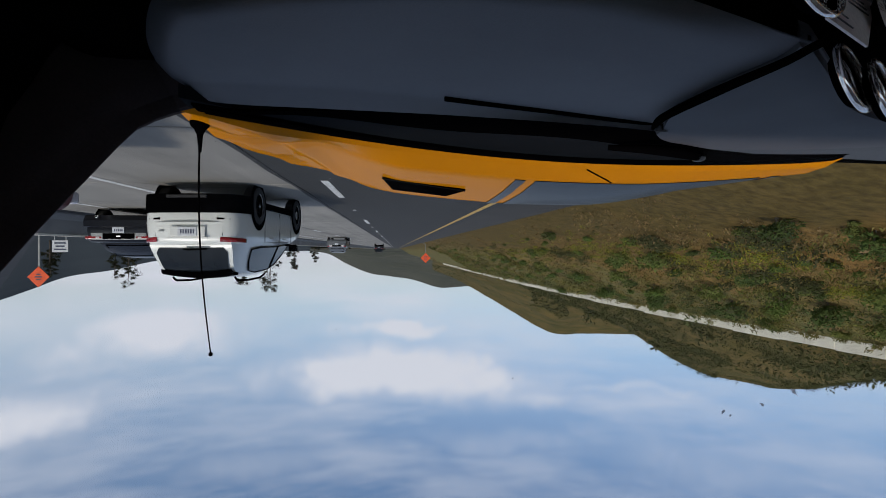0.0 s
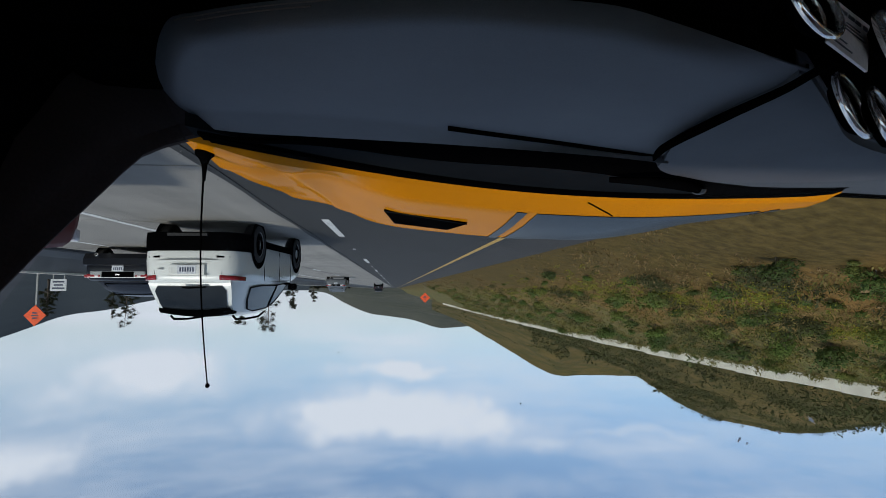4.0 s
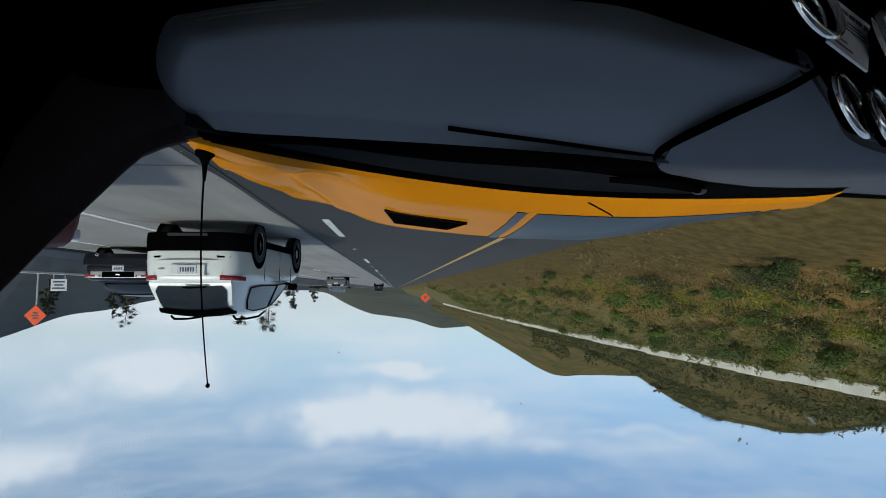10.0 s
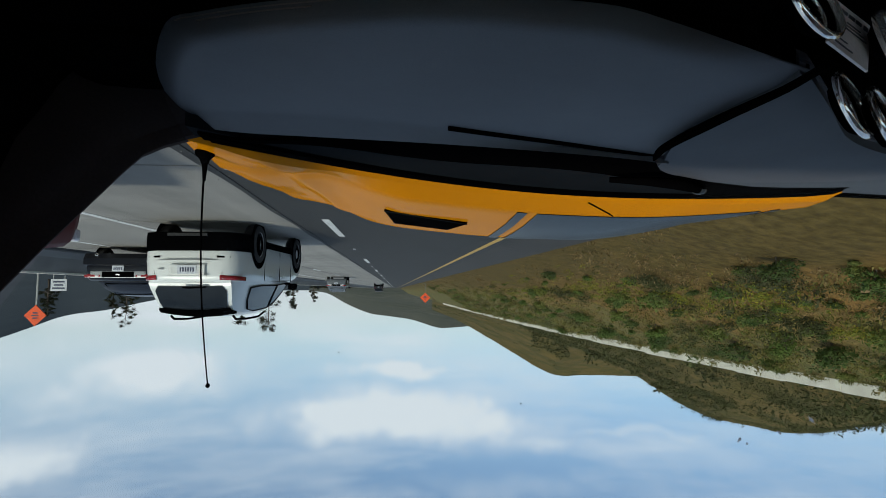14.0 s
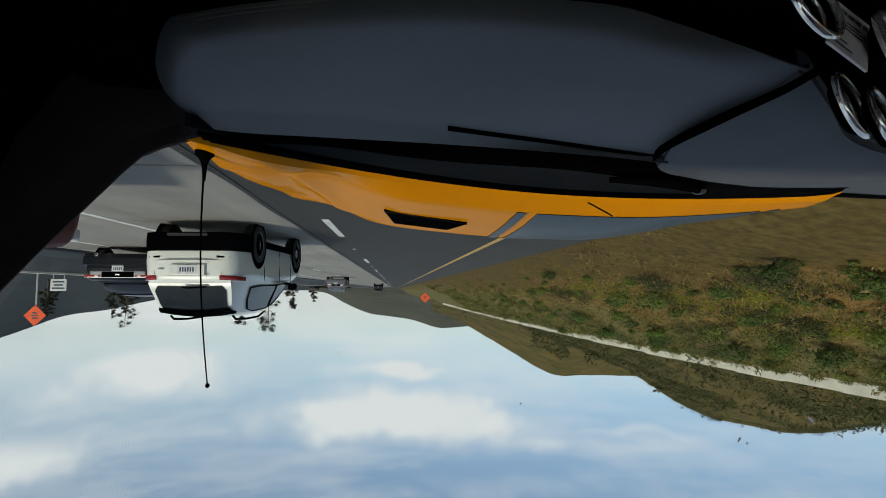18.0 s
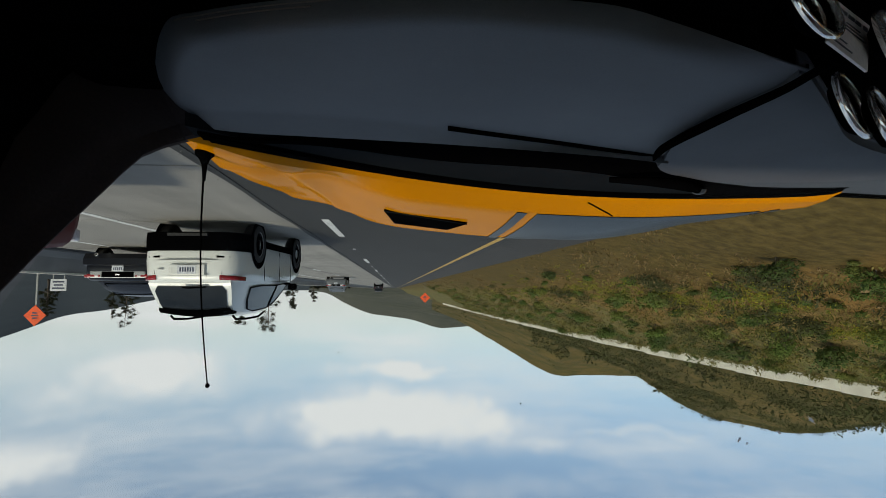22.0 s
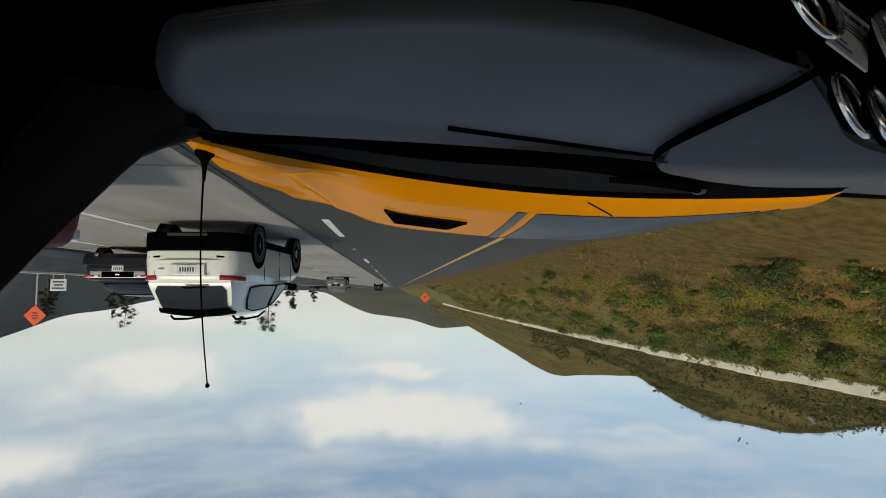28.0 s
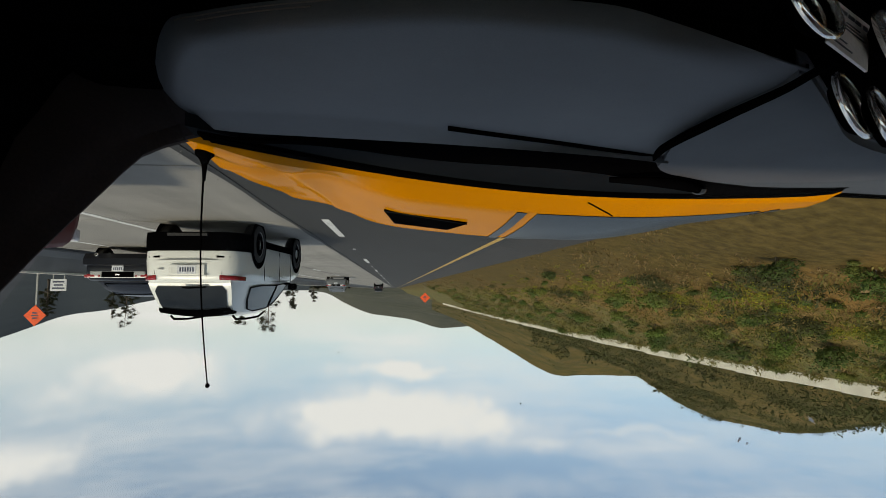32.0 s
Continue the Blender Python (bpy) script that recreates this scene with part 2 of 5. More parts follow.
RED_CAR = paint("dark_red_car_paint", (0.085, 0.003, 0.008), 0.5, coat=0.0, second=(0.07, 0.002, 0.006), scale=2, fine=200, spec=0.08)
GREY_CAR = paint("grey_car_paint", (0.09, 0.10, 0.11), 0.3, coat=0.6, fine=200)
TINT = paint("tinted_glass", (0.010, 0.013, 0.016), 0.12, fine=60, shade=0.02, spec=0.3)
TAIL_RED = paint("red_lamp", (0.26, 0.010, 0.014), 0.2, coat=0.6, fine=60)
LAMP_CLEAR = paint("clear_lamp", (0.55, 0.50, 0.50), 0.2, coat=0.6, fine=60)
PLATE = paint("number_plate", (0.55, 0.57, 0.60), 0.5, fine=60)
INK = paint("dark_ink", (0.05, 0.06, 0.10), 0.6, fine=60)
LABEL_INK = paint("dark_marking", (0.10, 0.10, 0.11), 0.6, fine=60)
SIGN_ORANGE = paint("orange_sign", (0.80, 0.095, 0.015), 0.6, fine=20)
STEEL = paint("galvanised_steel", (0.30, 0.31, 0.31), 0.5, metal=0.6, fine=40)
BARK = paint("bark", (0.09, 0.07, 0.05), 0.95, fine=12, bump=0.02)
GRASS = leaf_paint("grass_blades", ((0.131, 0.133, 0.034), (0.197, 0.178, 0.049), (0.260, 0.193, 0.071), (0.201, 0.181, 0.048), (0.092, 0.114, 0.024)))
DRY = leaf_paint("dry_blades", ((0.290, 0.187, 0.088), (0.229, 0.154, 0.066), (0.169, 0.138, 0.050), (0.326, 0.220, 0.110)))
SCRUB = leaf_paint("scrub_leaves", ((0.056, 0.066, 0.022), (0.075, 0.080, 0.029), (0.095, 0.090, 0.038), (0.062, 0.070, 0.026)))
WEED = leaf_paint("weed_leaves", ((0.068, 0.100, 0.031), (0.103, 0.132, 0.042), (0.132, 0.145, 0.054), (0.081, 0.113, 0.038)), by_random=1.0)
FLOWER = leaf_paint("yellow_flowers", ((0.330, 0.297, 0.029), (0.176, 0.209, 0.031), (0.132, 0.154, 0.031), (0.418, 0.363, 0.033)))
WEED_MASS = leaf_paint("ledge_weed_leaves", ((0.086, 0.122, 0.038), (0.127, 0.154, 0.055), (0.166, 0.166, 0.070), (0.072, 0.099, 0.034)))
TREE_LEAF = leaf_paint("tree_leaves", ((0.030, 0.034, 0.016), (0.045, 0.046, 0.022), (0.022, 0.028, 0.014)))
GLASS = clear_glass("windscreen_glass", 0.02)


# ---- builders ----
def solid(name, verts, faces, smooth=False):
    me = bpy.data.meshes.new(name)
    me.from_pydata([tuple(v) for v in verts], [], faces)
    me.update()
    if smooth:
        me.shade_smooth()
    return me


def part(name, me, material, parent=None, label=""):
    """Link a mesh (or a bmesh) as one object under a thing or a part."""
    if isinstance(me, bmesh.types.BMesh):
        b, me = me, bpy.data.meshes.new(name)
        b.normal_update()
        b.to_mesh(me)
        b.free()
    if material and not me.materials:
        me.materials.append(material)
    ob = new(name, me)
    if parent:
        ob.parent = parent
    return tagged(ob, label)


def thing(name, label, category, m=None, group="", kind=""):
    ob = new(name)
    if m is not None:
        ob.matrix_world = m
    return tagged(ob, label, category, group, kind)


def box(x0, x1, y0, y1, z0, z1, bevel=0.0, name="box"):
    b = bmesh.new()
    bmesh.ops.create_cube(b, size=1)
    bmesh.ops.scale(b, vec=(x1 - x0, y1 - y0, z1 - z0), verts=b.verts)
    bmesh.ops.translate(b, vec=((x0 + x1) / 2, (y0 + y1) / 2, (z0 + z1) / 2), verts=b.verts)
    if bevel:
        bmesh.ops.bevel(b, geom=b.edges[:], offset=bevel, segments=2, affect="EDGES", profile=0.6)
    return b


def grid(rows, closed=False, smooth=True, name="sheet", caps=False):
    """A mesh through rows of points, all rows alike in number."""
    n = len(rows[0])
    verts = [p for r in rows for p in r]
    faces = []
    for i in range(len(rows) - 1):
        for j in range(n if closed else n - 1):
            k = (j + 1) % n
            faces.append((i * n + j, i * n + k, (i + 1) * n + k, (i + 1) * n + j))
    if caps:
        faces.append(tuple(range(n))[::-1])
        faces.append(tuple((len(rows) - 1) * n + j for j in range(n)))
    return solid(name, verts, faces, smooth)


def slab(rows, depth, name="slab", smooth=True):
    """A sheet given thickness downwards (along -z or a vector)."""
    d = Vector(depth) if not isinstance(depth, (int, float)) else Vector((0, 0, -depth))
    n, m = len(rows[0]), len(rows)
    top = [Vector(p) for r in rows for p in r]
    verts = top + [p + d for p in top]
    off = n * m
    faces = []
    for i in range(m - 1):
        for j in range(n - 1):
            q = (i * n + j, i * n + j + 1, (i + 1) * n + j + 1, (i + 1) * n + j)
            faces += [q, tuple(off + v for v in q[::-1])]
    rim = ([j for j in range(n)] + [i * n + n - 1 for i in range(1, m)] + [(m - 1) * n + j for j in range(n - 2, -1, -1)]
           + [i * n for i in range(m - 2, 0, -1)])
    for s, t in zip(rim, rim[1:] + rim[:1]):
        faces.append((t, s, off + s, off + t))
    me = solid(name, verts, faces, smooth)
    b = bmesh.new()
    b.from_mesh(me)
    bmesh.ops.recalc_face_normals(b, faces=b.faces)
    b.to_mesh(me)
    b.free()
    if smooth:
        me.set_sharp_from_angle(angle=radians(35))
    return me


def lathe(profile, n=24, name="lathe"):
    """Turn (radius, height) pairs about z."""
    rows = [[(r * math.cos(2 * math.pi * j / n), r * math.sin(2 * math.pi * j / n), h) for j in range(n)] for r, h in profile]
    return grid(rows, closed=True, name=name)


def tube(points, radius, n=8, name="tube"):
    rows = []
    pts = [Vector(p) for p in points]
    for i, p in enumerate(pts):
        d = (pts[min(i + 1, len(pts) - 1)] - pts[max(i - 1, 0)]).normalized()
        s = d.cross(Vector((0.3, 0.2, 1)) if abs(d.z) < 0.9 else Vector((1, 0, 0))).normalized()
        u = d.cross(s)
        r = radius[i] if isinstance(radius, (list, tuple)) else radius
        rows.append([p + s * r * math.cos(2 * math.pi * j / n) + u * r * math.sin(2 * math.pi * j / n) for j in range(n)])
    return grid(rows, closed=True, caps=True, name=name)


def smooth_line(xs, ys):
    """A function through the points, smooth between them."""
    xs, ys = np.array(xs, float), np.array(ys, float)
    order = np.argsort(xs)
    xs, ys = xs[order], ys[order]
    slope = np.gradient(ys, xs)

    def f(x):
        x = min(max(x, xs[0]), xs[-1])
        i = min(max(int(np.searchsorted(xs, x)) - 1, 0), len(xs) - 2)
        h = xs[i + 1] - xs[i]
        t = (x - xs[i]) / h
        return float((2 * t**3 - 3 * t**2 + 1) * ys[i] + (t**3 - 2 * t**2 + t) * h * slope[i]
                     + (3 * t**2 - 2 * t**3) * ys[i + 1] + (t**3 - t**2) * h * slope[i + 1])
    return f


def fbm(x, y, z=0.0, octaves=4):
    return noise.fractal(Vector((x, y, z)), 1.0, 2.0, octaves)


# ---- the ground, road and hills ----
def wall_z(y):
    """Height of the pale ledge along the top of the verge."""
    return 4.59 + 0.6 * math.log(max(y, 7.0) / 16)


def verge_z(x, y):
    """The ground: verge rising beside the road, terrace above it, flat land beyond the barrier."""
    if x > -4.8:
        return -0.08 if x < 10.6 else -0.08 - 0.06 * min(x - 10.6, 60)
    top = wall_z(y) if y > 0 else wall_z(7)
    f = min((-4.8 - x) / 11.2, 1.0)
    s = f * (0.75 + 0.25 * f) * top
    lump = 0.28 * fbm(x * 0.22, y * 0.12, 3) * min(1, f * 5) * (1 if f < 0.98 else 0.3)
    return -0.08 + s * (0.97 if f < 0.98 else 1.0) + lump * min(1.0, (1.02 - f) * 8 if f < 1 else 0.16)


xs = ([-3000, -1500, -700, -300, -140, -80, -50, -35, -26, -21] + list(np.arange(-18, -4.6, 0.45)) + [-4.4, -2, 2, 6, 10.6, 11.5, 13.5, 18, 28, 50, 90, 180, 400, 900, 1800, 3200])
ys = [-400, -120, -40, -15, -6] + list(np.arange(-2, 40, 0.6)) + list(np.arange(40, 90, 1.5)) + list(np.arange(90, 240, 6)) + [250, 300, 380, 500, 700, 1000, 1500, 2300, 3600]
ground = part("ground", grid([[(x, y, verge_z(x, y)) for x in xs] for y in ys]), SOIL)
tagged(ground, "dry grassy roadside ground rising to a terrace", "ground", kind="structure")


def ribbon(name, x0, x1, material, label, z=0.0, thick=0.1, y0=-60.0, y1=1500.0):
    ys = [y0, -20, 0] + [v for v in (10, 20, 40, 80, 160, 320, 640, 1000) if v < y1] + [y1]
    me = slab([[(x0, y, z), ((x0 + x1) / 2, y, z + 0.005), (x1, y, z)] for y in ys], thick, smooth=False)
    return tagged(part(name, me, material), label, "road", kind="structure")


road = ribbon("road", -2.95, 1.87, ASPHALT, "dark smooth asphalt lane of a freeway")
ribbon("shoulder", -4.95, -2.95, SHOULDER, "worn brownish asphalt shoulder beside the verge", z=-0.006)
bed = ribbon("concrete_road_bed", 1.87, 10.7, SHOULDER, "grey concrete freeway lanes with joints", z=-0.02)

# Shade along the barrier's foot, painted as a dark strip on the road.
ribbon("gutter", 9.90, 10.36, ASPHALT, "dark strip painted for the shade at the barrier's foot", z=0.006, thick=0.05)
yellow = part("yellow_edge_line", slab([[(-2.62, y, 0.009), (-2.46, y, 0.009)] for y in (-30, 0, 20, 60, 150, 400, 900)], 0.006, smooth=False), YELLOW_LINE)
tagged(yellow, "worn yellow edge line on dark asphalt", "road marking", kind="structure")
white = part("shoulder_line", slab([[(8.05, y, 0.009), (8.2, y, 0.009)] for y in (-30, 0, 20, 60, 150, 400, 900)], 0.006, smooth=False), WHITE_LINE)
tagged(white, "faded white edge line on concrete", "road marking", kind="structure")


def hill(name, material, label, profile, base, ridge, far, zbase, step=0.35, rough=1.0, rows=26):
    """A hill as it runs round the place: profile gives the ridge's height angle by bearing; base, ridge and far its distances."""
    top = smooth_line([p[0] for p in profile], [p[1] for p in profile])
    a0, a1 = min(p[0] for p in profile), max(p[0] for p in profile)
    count = int((a1 - a0) / step) + 1
    out = []
    for i in range(rows + 5):
        line = []
        for j in range(count):
            az = a0 + (a1 - a0) * j / (count - 1)
            r0, r1, r2 = base(az), ridge(az), far(az)
            f = i / rows
            r = r0 + (r1 - r0) * f if f <= 1 else r1 + (r2 - r1) * (f - 1) * rows / 4
            zr = EYE_Z + r1 * math.tan(radians(top(az)))
            x, y = r * math.sin(radians(az)), r * math.cos(radians(az))
            z0 = zbase(az, y)
            crest = 0.012 * rough * (zr - z0) * fbm(az * 0.55, 7.7, 1, 5)
            if f <= 1:
                bend = f ** 0.9 * (1.0 - 0.1 * math.sin(math.pi * f))
                gully = 0.10 * rough * (zr - z0) * fbm(x / (r1 * 0.10), y / (r1 * 0.10), 5, 5) * math.sin(math.pi * min(f, 1)) ** 0.8
                z = z0 + (zr - z0) * bend + gully * (1 - f * 0.75) + crest * f
            else:
                z = zr + crest - (zr - z0) * 0.9 * ((f - 1) * rows / 4) ** 1.3
            line.append((x, y, z))
        out.append(line)
    return tagged(part(name, grid(out), material), label, "hill", kind="structure")


near_base = lambda az: 16.6 / math.sin(radians(min(max(-az, 9), 90)))
near_hill = hill("hill_near", HILL, "brown-green scrubby hillside above the freeway",
     ((-12, 3.0), (-15, 4.4), (-20, 6.4), (-25, 8.6), (-30, 11.5), (-33, 12.2), (-39.5, 12.4), (-44.5, 10.8), (-52, 9.5), (-70, 10), (-100, 9)),
     near_base, lambda az: near_base(az) + 95, lambda az: near_base(az) + 180, lambda az, y: wall_z(y) - 0.25)
mid_hill = hill("hill_mid", HILL, "rounded brown-green hill with dark scrub",
     ((-4, 2.2), (-6, 3.0), (-8, 4.0), (-12.2, 6.45), (-16.6, 8.75), (-21, 8.8), (-25.2, 8.6), (-32, 8), (-40, 6)),
     lambda az: 190, lambda az: 430, lambda az: 650, lambda az, y: 4.5)
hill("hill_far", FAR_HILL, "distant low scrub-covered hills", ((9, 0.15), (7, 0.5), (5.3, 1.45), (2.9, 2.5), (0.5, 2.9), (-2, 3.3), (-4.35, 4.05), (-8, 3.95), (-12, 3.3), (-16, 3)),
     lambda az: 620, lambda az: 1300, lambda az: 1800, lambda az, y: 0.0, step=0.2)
hill("mountain", MOUNTAIN, "mountain slope, haze and shade put into its blue-grey colour", ((8, 0.12), (12, 0.15), (16, 0.3), (19.6, 0.55), (22, 0.8), (24.4, 1.25), (26.7, 1.8), (30.8, 2.5), (32.7, 3.3), (34.5, 4.0), (45, 5.5), (70, 6), (110, 5)),
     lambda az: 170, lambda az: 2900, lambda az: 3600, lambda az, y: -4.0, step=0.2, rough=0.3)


# ---- the car that carries the camera ----
CAR_X = -0.66   # the car's middle line
own = thing("orange_car", "orange sports car with black stripes, seen from its passenger seat", "car", pose(CAR_X, 0, 0))

def panel(points, push, name="panel"):
    """A thin plate over a ring of corners, thickened along push."""
    p = [Vector(q) for q in points]
    n, d = len(p), Vector(push)
    verts = [q + d for q in p] + [q - d * 0.5 for q in p]
    faces = [tuple(range(n)), tuple(range(2 * n - 1, n - 1, -1))] + [(i, n + i, n + (i + 1) % n, (i + 1) % n) for i in range(n)]
    me = solid(name, verts, faces)
    b = bmesh.new()
    b.from_mesh(me)
    bmesh.ops.recalc_face_normals(b, faces=b.faces)
    b.to_mesh(me)
    b.free()
    return me


hood_rise = smooth_line((-0.975, -0.80, -0.66, -0.5, -0.33, -0.17, 0.0, 0.2, 0.3, 0.42, 0.5, 0.6, 0.69, 0.76, 0.80, 0.83, 0.87, 0.90, 0.94, 0.975),
                        (0.76, 0.79, 0.83, 0.935, 0.995, 1.028, 1.050, 1.050, 1.0486, 1.0411, 1.034, 1.0245, 1.0123, 0.9955, 0.9785, 0.9645, 0.949, 0.9425, 0.9345, 0.930))


def hood_back(dx):
    return 1.285 - 0.48 * dx * dx


def hood_at(dx, v):
    """A point of the hood: dx across from the car's middle, v from the back edge (0) over the crest (0.5) to the nose (1)."""
    yb, zb = hood_back(dx), 1.0 - 0.01 * dx * dx - 0.6 * max(0.0, -0.41 - dx)
    zc = hood_rise(dx)
    slim = 1 - 0.06 * max(0.0, v - 0.3)
    side = min(1.0, max(0.0, (abs(dx) - 0.62) / 0.28))
    side = side * side * (3 - 2 * side)
    # a steep band behind, a flat plateau to the crest, fitted to the view
    steep, flat = (EYE_Z - zb) / yb, (EYE_Z - zc) / 1.60
    keep = 0.40 - 0.36 * side
    y1 = yb + 0.050 + 0.10 * side
    z1 = EYE_Z - (steep + (flat - steep) * keep) * y1
    y2, z2 = y1 + 0.018, z1 + 0.0035
    y3 = y2 + (1.60 - y2) * 0.5
    z3 = z2 + (zc - z2) * 0.5 + 0.002 * (1 - side)
    knots = (0, 0.05, 0.225, 0.245, 0.36, 0.46, 0.54, 0.75, 1.0)
    y = float(np.interp(v, knots, (yb, yb + 0.012, y1, y2, y3, 1.60, 1.74, 2.05, 2.42)))
    z = float(np.interp(v, knots, (zb - 0.012, zb + 0.002, z1, z2, z3, zc - 0.003 + 0.018 * side, zc - 0.001, zc - 0.055, 0.72)))
    # the raised fold that runs from the wing to the crest
    fold = float(np.interp(v, (0.05, 0.22, 0.335, 0.48, 0.52), (0.885, 0.865, 0.86, 0.835, 0.83)))
    z += 0.010 * max(0.0, 1 - abs(dx - fold) / (0.022 if dx > fold else 0.05)) * min(1.0, max(0.0, (v - 0.04) / 0.06)) * min(1.0, max(0.0, (0.50 - v) / 0.06))
    # the wing's outer edge, raised to fit the camera's view
    z += min(1.0, max(0.0, (dx - 0.77) / 0.17)) ** 1.3 * float(np.interp(y, (0.82, 0.88, 0.94, 1.02, 1.12, 1.27, 1.48, 1.62), (-0.012, -0.004, 0.012, 0.034, 0.038, 0.031, 0.008, 0.0)))
    # the wing is widened by the windscreen pillar to fit the camera's view
    flare = max(0.0, (dx - 0.88) / 0.095)
    z += 0.007 * flare * float(np.interp(y, (0.88, 0.92, 0.99, 1.05), (0.0, 1.0, 1.0, 0.0)))
    return Vector((dx * slim + flare * float(np.interp(y, (0.80, 0.93, 1.00, 1.10), (0.032, 0.028, 0.016, 0.0))), y, z))


def hood_patch(dx0, dx1, v0, v1, n, m, lift, thick, name):
    rows = [[hood_at(dx0 + (dx1 - dx0) * j / n, v0 + (v1 - v0) * i / m) + Vector((0, 0, lift)) for j in range(n + 1)] for i in range(m + 1)]
    return slab(rows, thick, name)


hood = part("hood", hood_patch(-0.975, 0.975, 0, 1, 176, 60, 0, 0.012, "hood"), ORANGE, own, "glossy orange bonnet with a raised centre")
part("stripe", hood_patch(-0.30, 0.302, 0.235, 0.96, 14, 24, 0.0025, 0.002, "stripe"), STRIPE, hood, "wide satin black centre stripe")
for s0, s1 in ((0.33, 0.358), (-0.345, -0.325)):
    part("pinstripe", hood_patch(s0, s1, 0.235, 0.96, 2, 24, 0.0025, 0.002, "pinstripe"), STRIPE, hood, "narrow black pinstripe")
ring = [hood_at(dx, v) for dx, v in ((0.69, 0.345), (0.465, 0.37), (0.505, 0.475), (0.67, 0.465))]
vent = part("hood_vent", panel(ring, (0, -0.002, 0.006)), BLACK, hood, "black trapezoid bonnet vent")
part("vent_lip", tube([p + Vector((0, -0.002, 0.006)) for p in (ring[0], ring[1])], 0.002, 6), COWL, vent)
part("shut_line", tube([hood_at(0.175 - 0.085 * i / 6, 0.05 + 0.18 * i / 6) for i in range(7)], 0.0022, 5), BLACK, hood)
for s in (1, -1):
    rows = [[(s * x, y, z - (0.12 if s < 0 else 0.0)) for x, z in ((0.955, top), (0.97, top - 0.04), (0.985, top - 0.16), (0.985, 0.55), (0.95, 0.32))]
            for y, top in ((0.84, 0.955), (1.0, 0.95), (1.3, 0.92), (1.7, 0.89), (2.05, 0.83), (2.35, 0.72))]
    part("fender", slab(rows if s > 0 else [r[::-1] for r in rows], (-0.02 * s, 0, 0), "fender"), ORANGE, own, "orange front wing")

# aerial on the right wing
mast_foot = Vector((0.3265 - CAR_X, 0.925, 0.997))
aerial = part("aerial", lathe(((0.0, 0.008), (0.006, 0.008), (0.009, 0.0), (0.0155, -0.006), (0.0165, -0.019), (0.0, -0.019)), 16), BLACK, own, "black radio aerial on the wing")
aerial.location = mast_foot
pts = [Vector((0.006 * math.sin(math.pi * i / 12), 0.0, 0.005 + 0.378 * i / 12)) for i in range(13)]
pts = [Vector((p.x - 0.006 * (i / 12) - 0.011 * (i / 12) ** 2, p.y, p.z)) for i, p in enumerate(pts)]
part("mast", tube(pts, [0.0019 - 0.0008 * i / 12 for i in range(13)], 8), BLACK, aerial)
part("mast_collar", lathe(((0.0, 0.040), (0.0026, 0.038), (0.0045, 0.015), (0.006, 0.0)), 12), BLACK, aerial)
tip = part("mast_tip", lathe([(0.0038 * math.sin(math.pi * i / 8), -0.0038 * math.cos(math.pi * i / 8)) for i in range(9)], 12), BLACK, aerial)
tip.location = pts[-1]

# dashboard outlines fitted to the camera's view on the level DASH_Z: far edge, fold and near edge
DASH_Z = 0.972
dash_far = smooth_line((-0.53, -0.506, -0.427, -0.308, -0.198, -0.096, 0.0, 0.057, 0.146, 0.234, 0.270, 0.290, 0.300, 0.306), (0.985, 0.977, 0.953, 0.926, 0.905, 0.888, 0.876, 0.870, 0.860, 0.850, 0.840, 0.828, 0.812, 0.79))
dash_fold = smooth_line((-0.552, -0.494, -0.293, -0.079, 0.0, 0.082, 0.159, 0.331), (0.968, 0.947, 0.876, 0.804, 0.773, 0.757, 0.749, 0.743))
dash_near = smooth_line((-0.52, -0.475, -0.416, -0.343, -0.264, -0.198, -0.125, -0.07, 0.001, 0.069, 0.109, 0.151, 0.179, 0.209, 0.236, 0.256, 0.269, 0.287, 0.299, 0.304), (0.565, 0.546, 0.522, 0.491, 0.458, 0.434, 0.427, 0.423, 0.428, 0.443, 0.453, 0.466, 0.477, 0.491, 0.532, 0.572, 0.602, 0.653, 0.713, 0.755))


def dash_sight_point(x, y, h):
    """A dashboard point at height h, slid along the camera's line of sight."""
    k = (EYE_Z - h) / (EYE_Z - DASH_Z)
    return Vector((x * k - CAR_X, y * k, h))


# black panel between the windscreen and the hood
def cowl_at(dx, y):
    yb = hood_back(dx)
    return (dx, y, 0.948 + 0.035 * (y - yb + 0.4) / 0.4 - 0.6 * max(0.0, -0.41 - dx))


def cowl_strip(d0, d1, front, back, lift, name, n=32):
    rows = []
    for i in range(n + 1):
        dx = d0 + (d1 - d0) * i / n
        rows.append([Vector(cowl_at(dx, front(dx) + (back(dx) - front(dx)) * v / 5)) + Vector((0, 0, lift)) for v in range(6)])
    return slab(rows, 0.02, name)


def behind_dash(d):
    return min(hood_back(d) - 0.02, max(hood_back(d) - 0.40, dash_far(d + CAR_X) + 0.003))


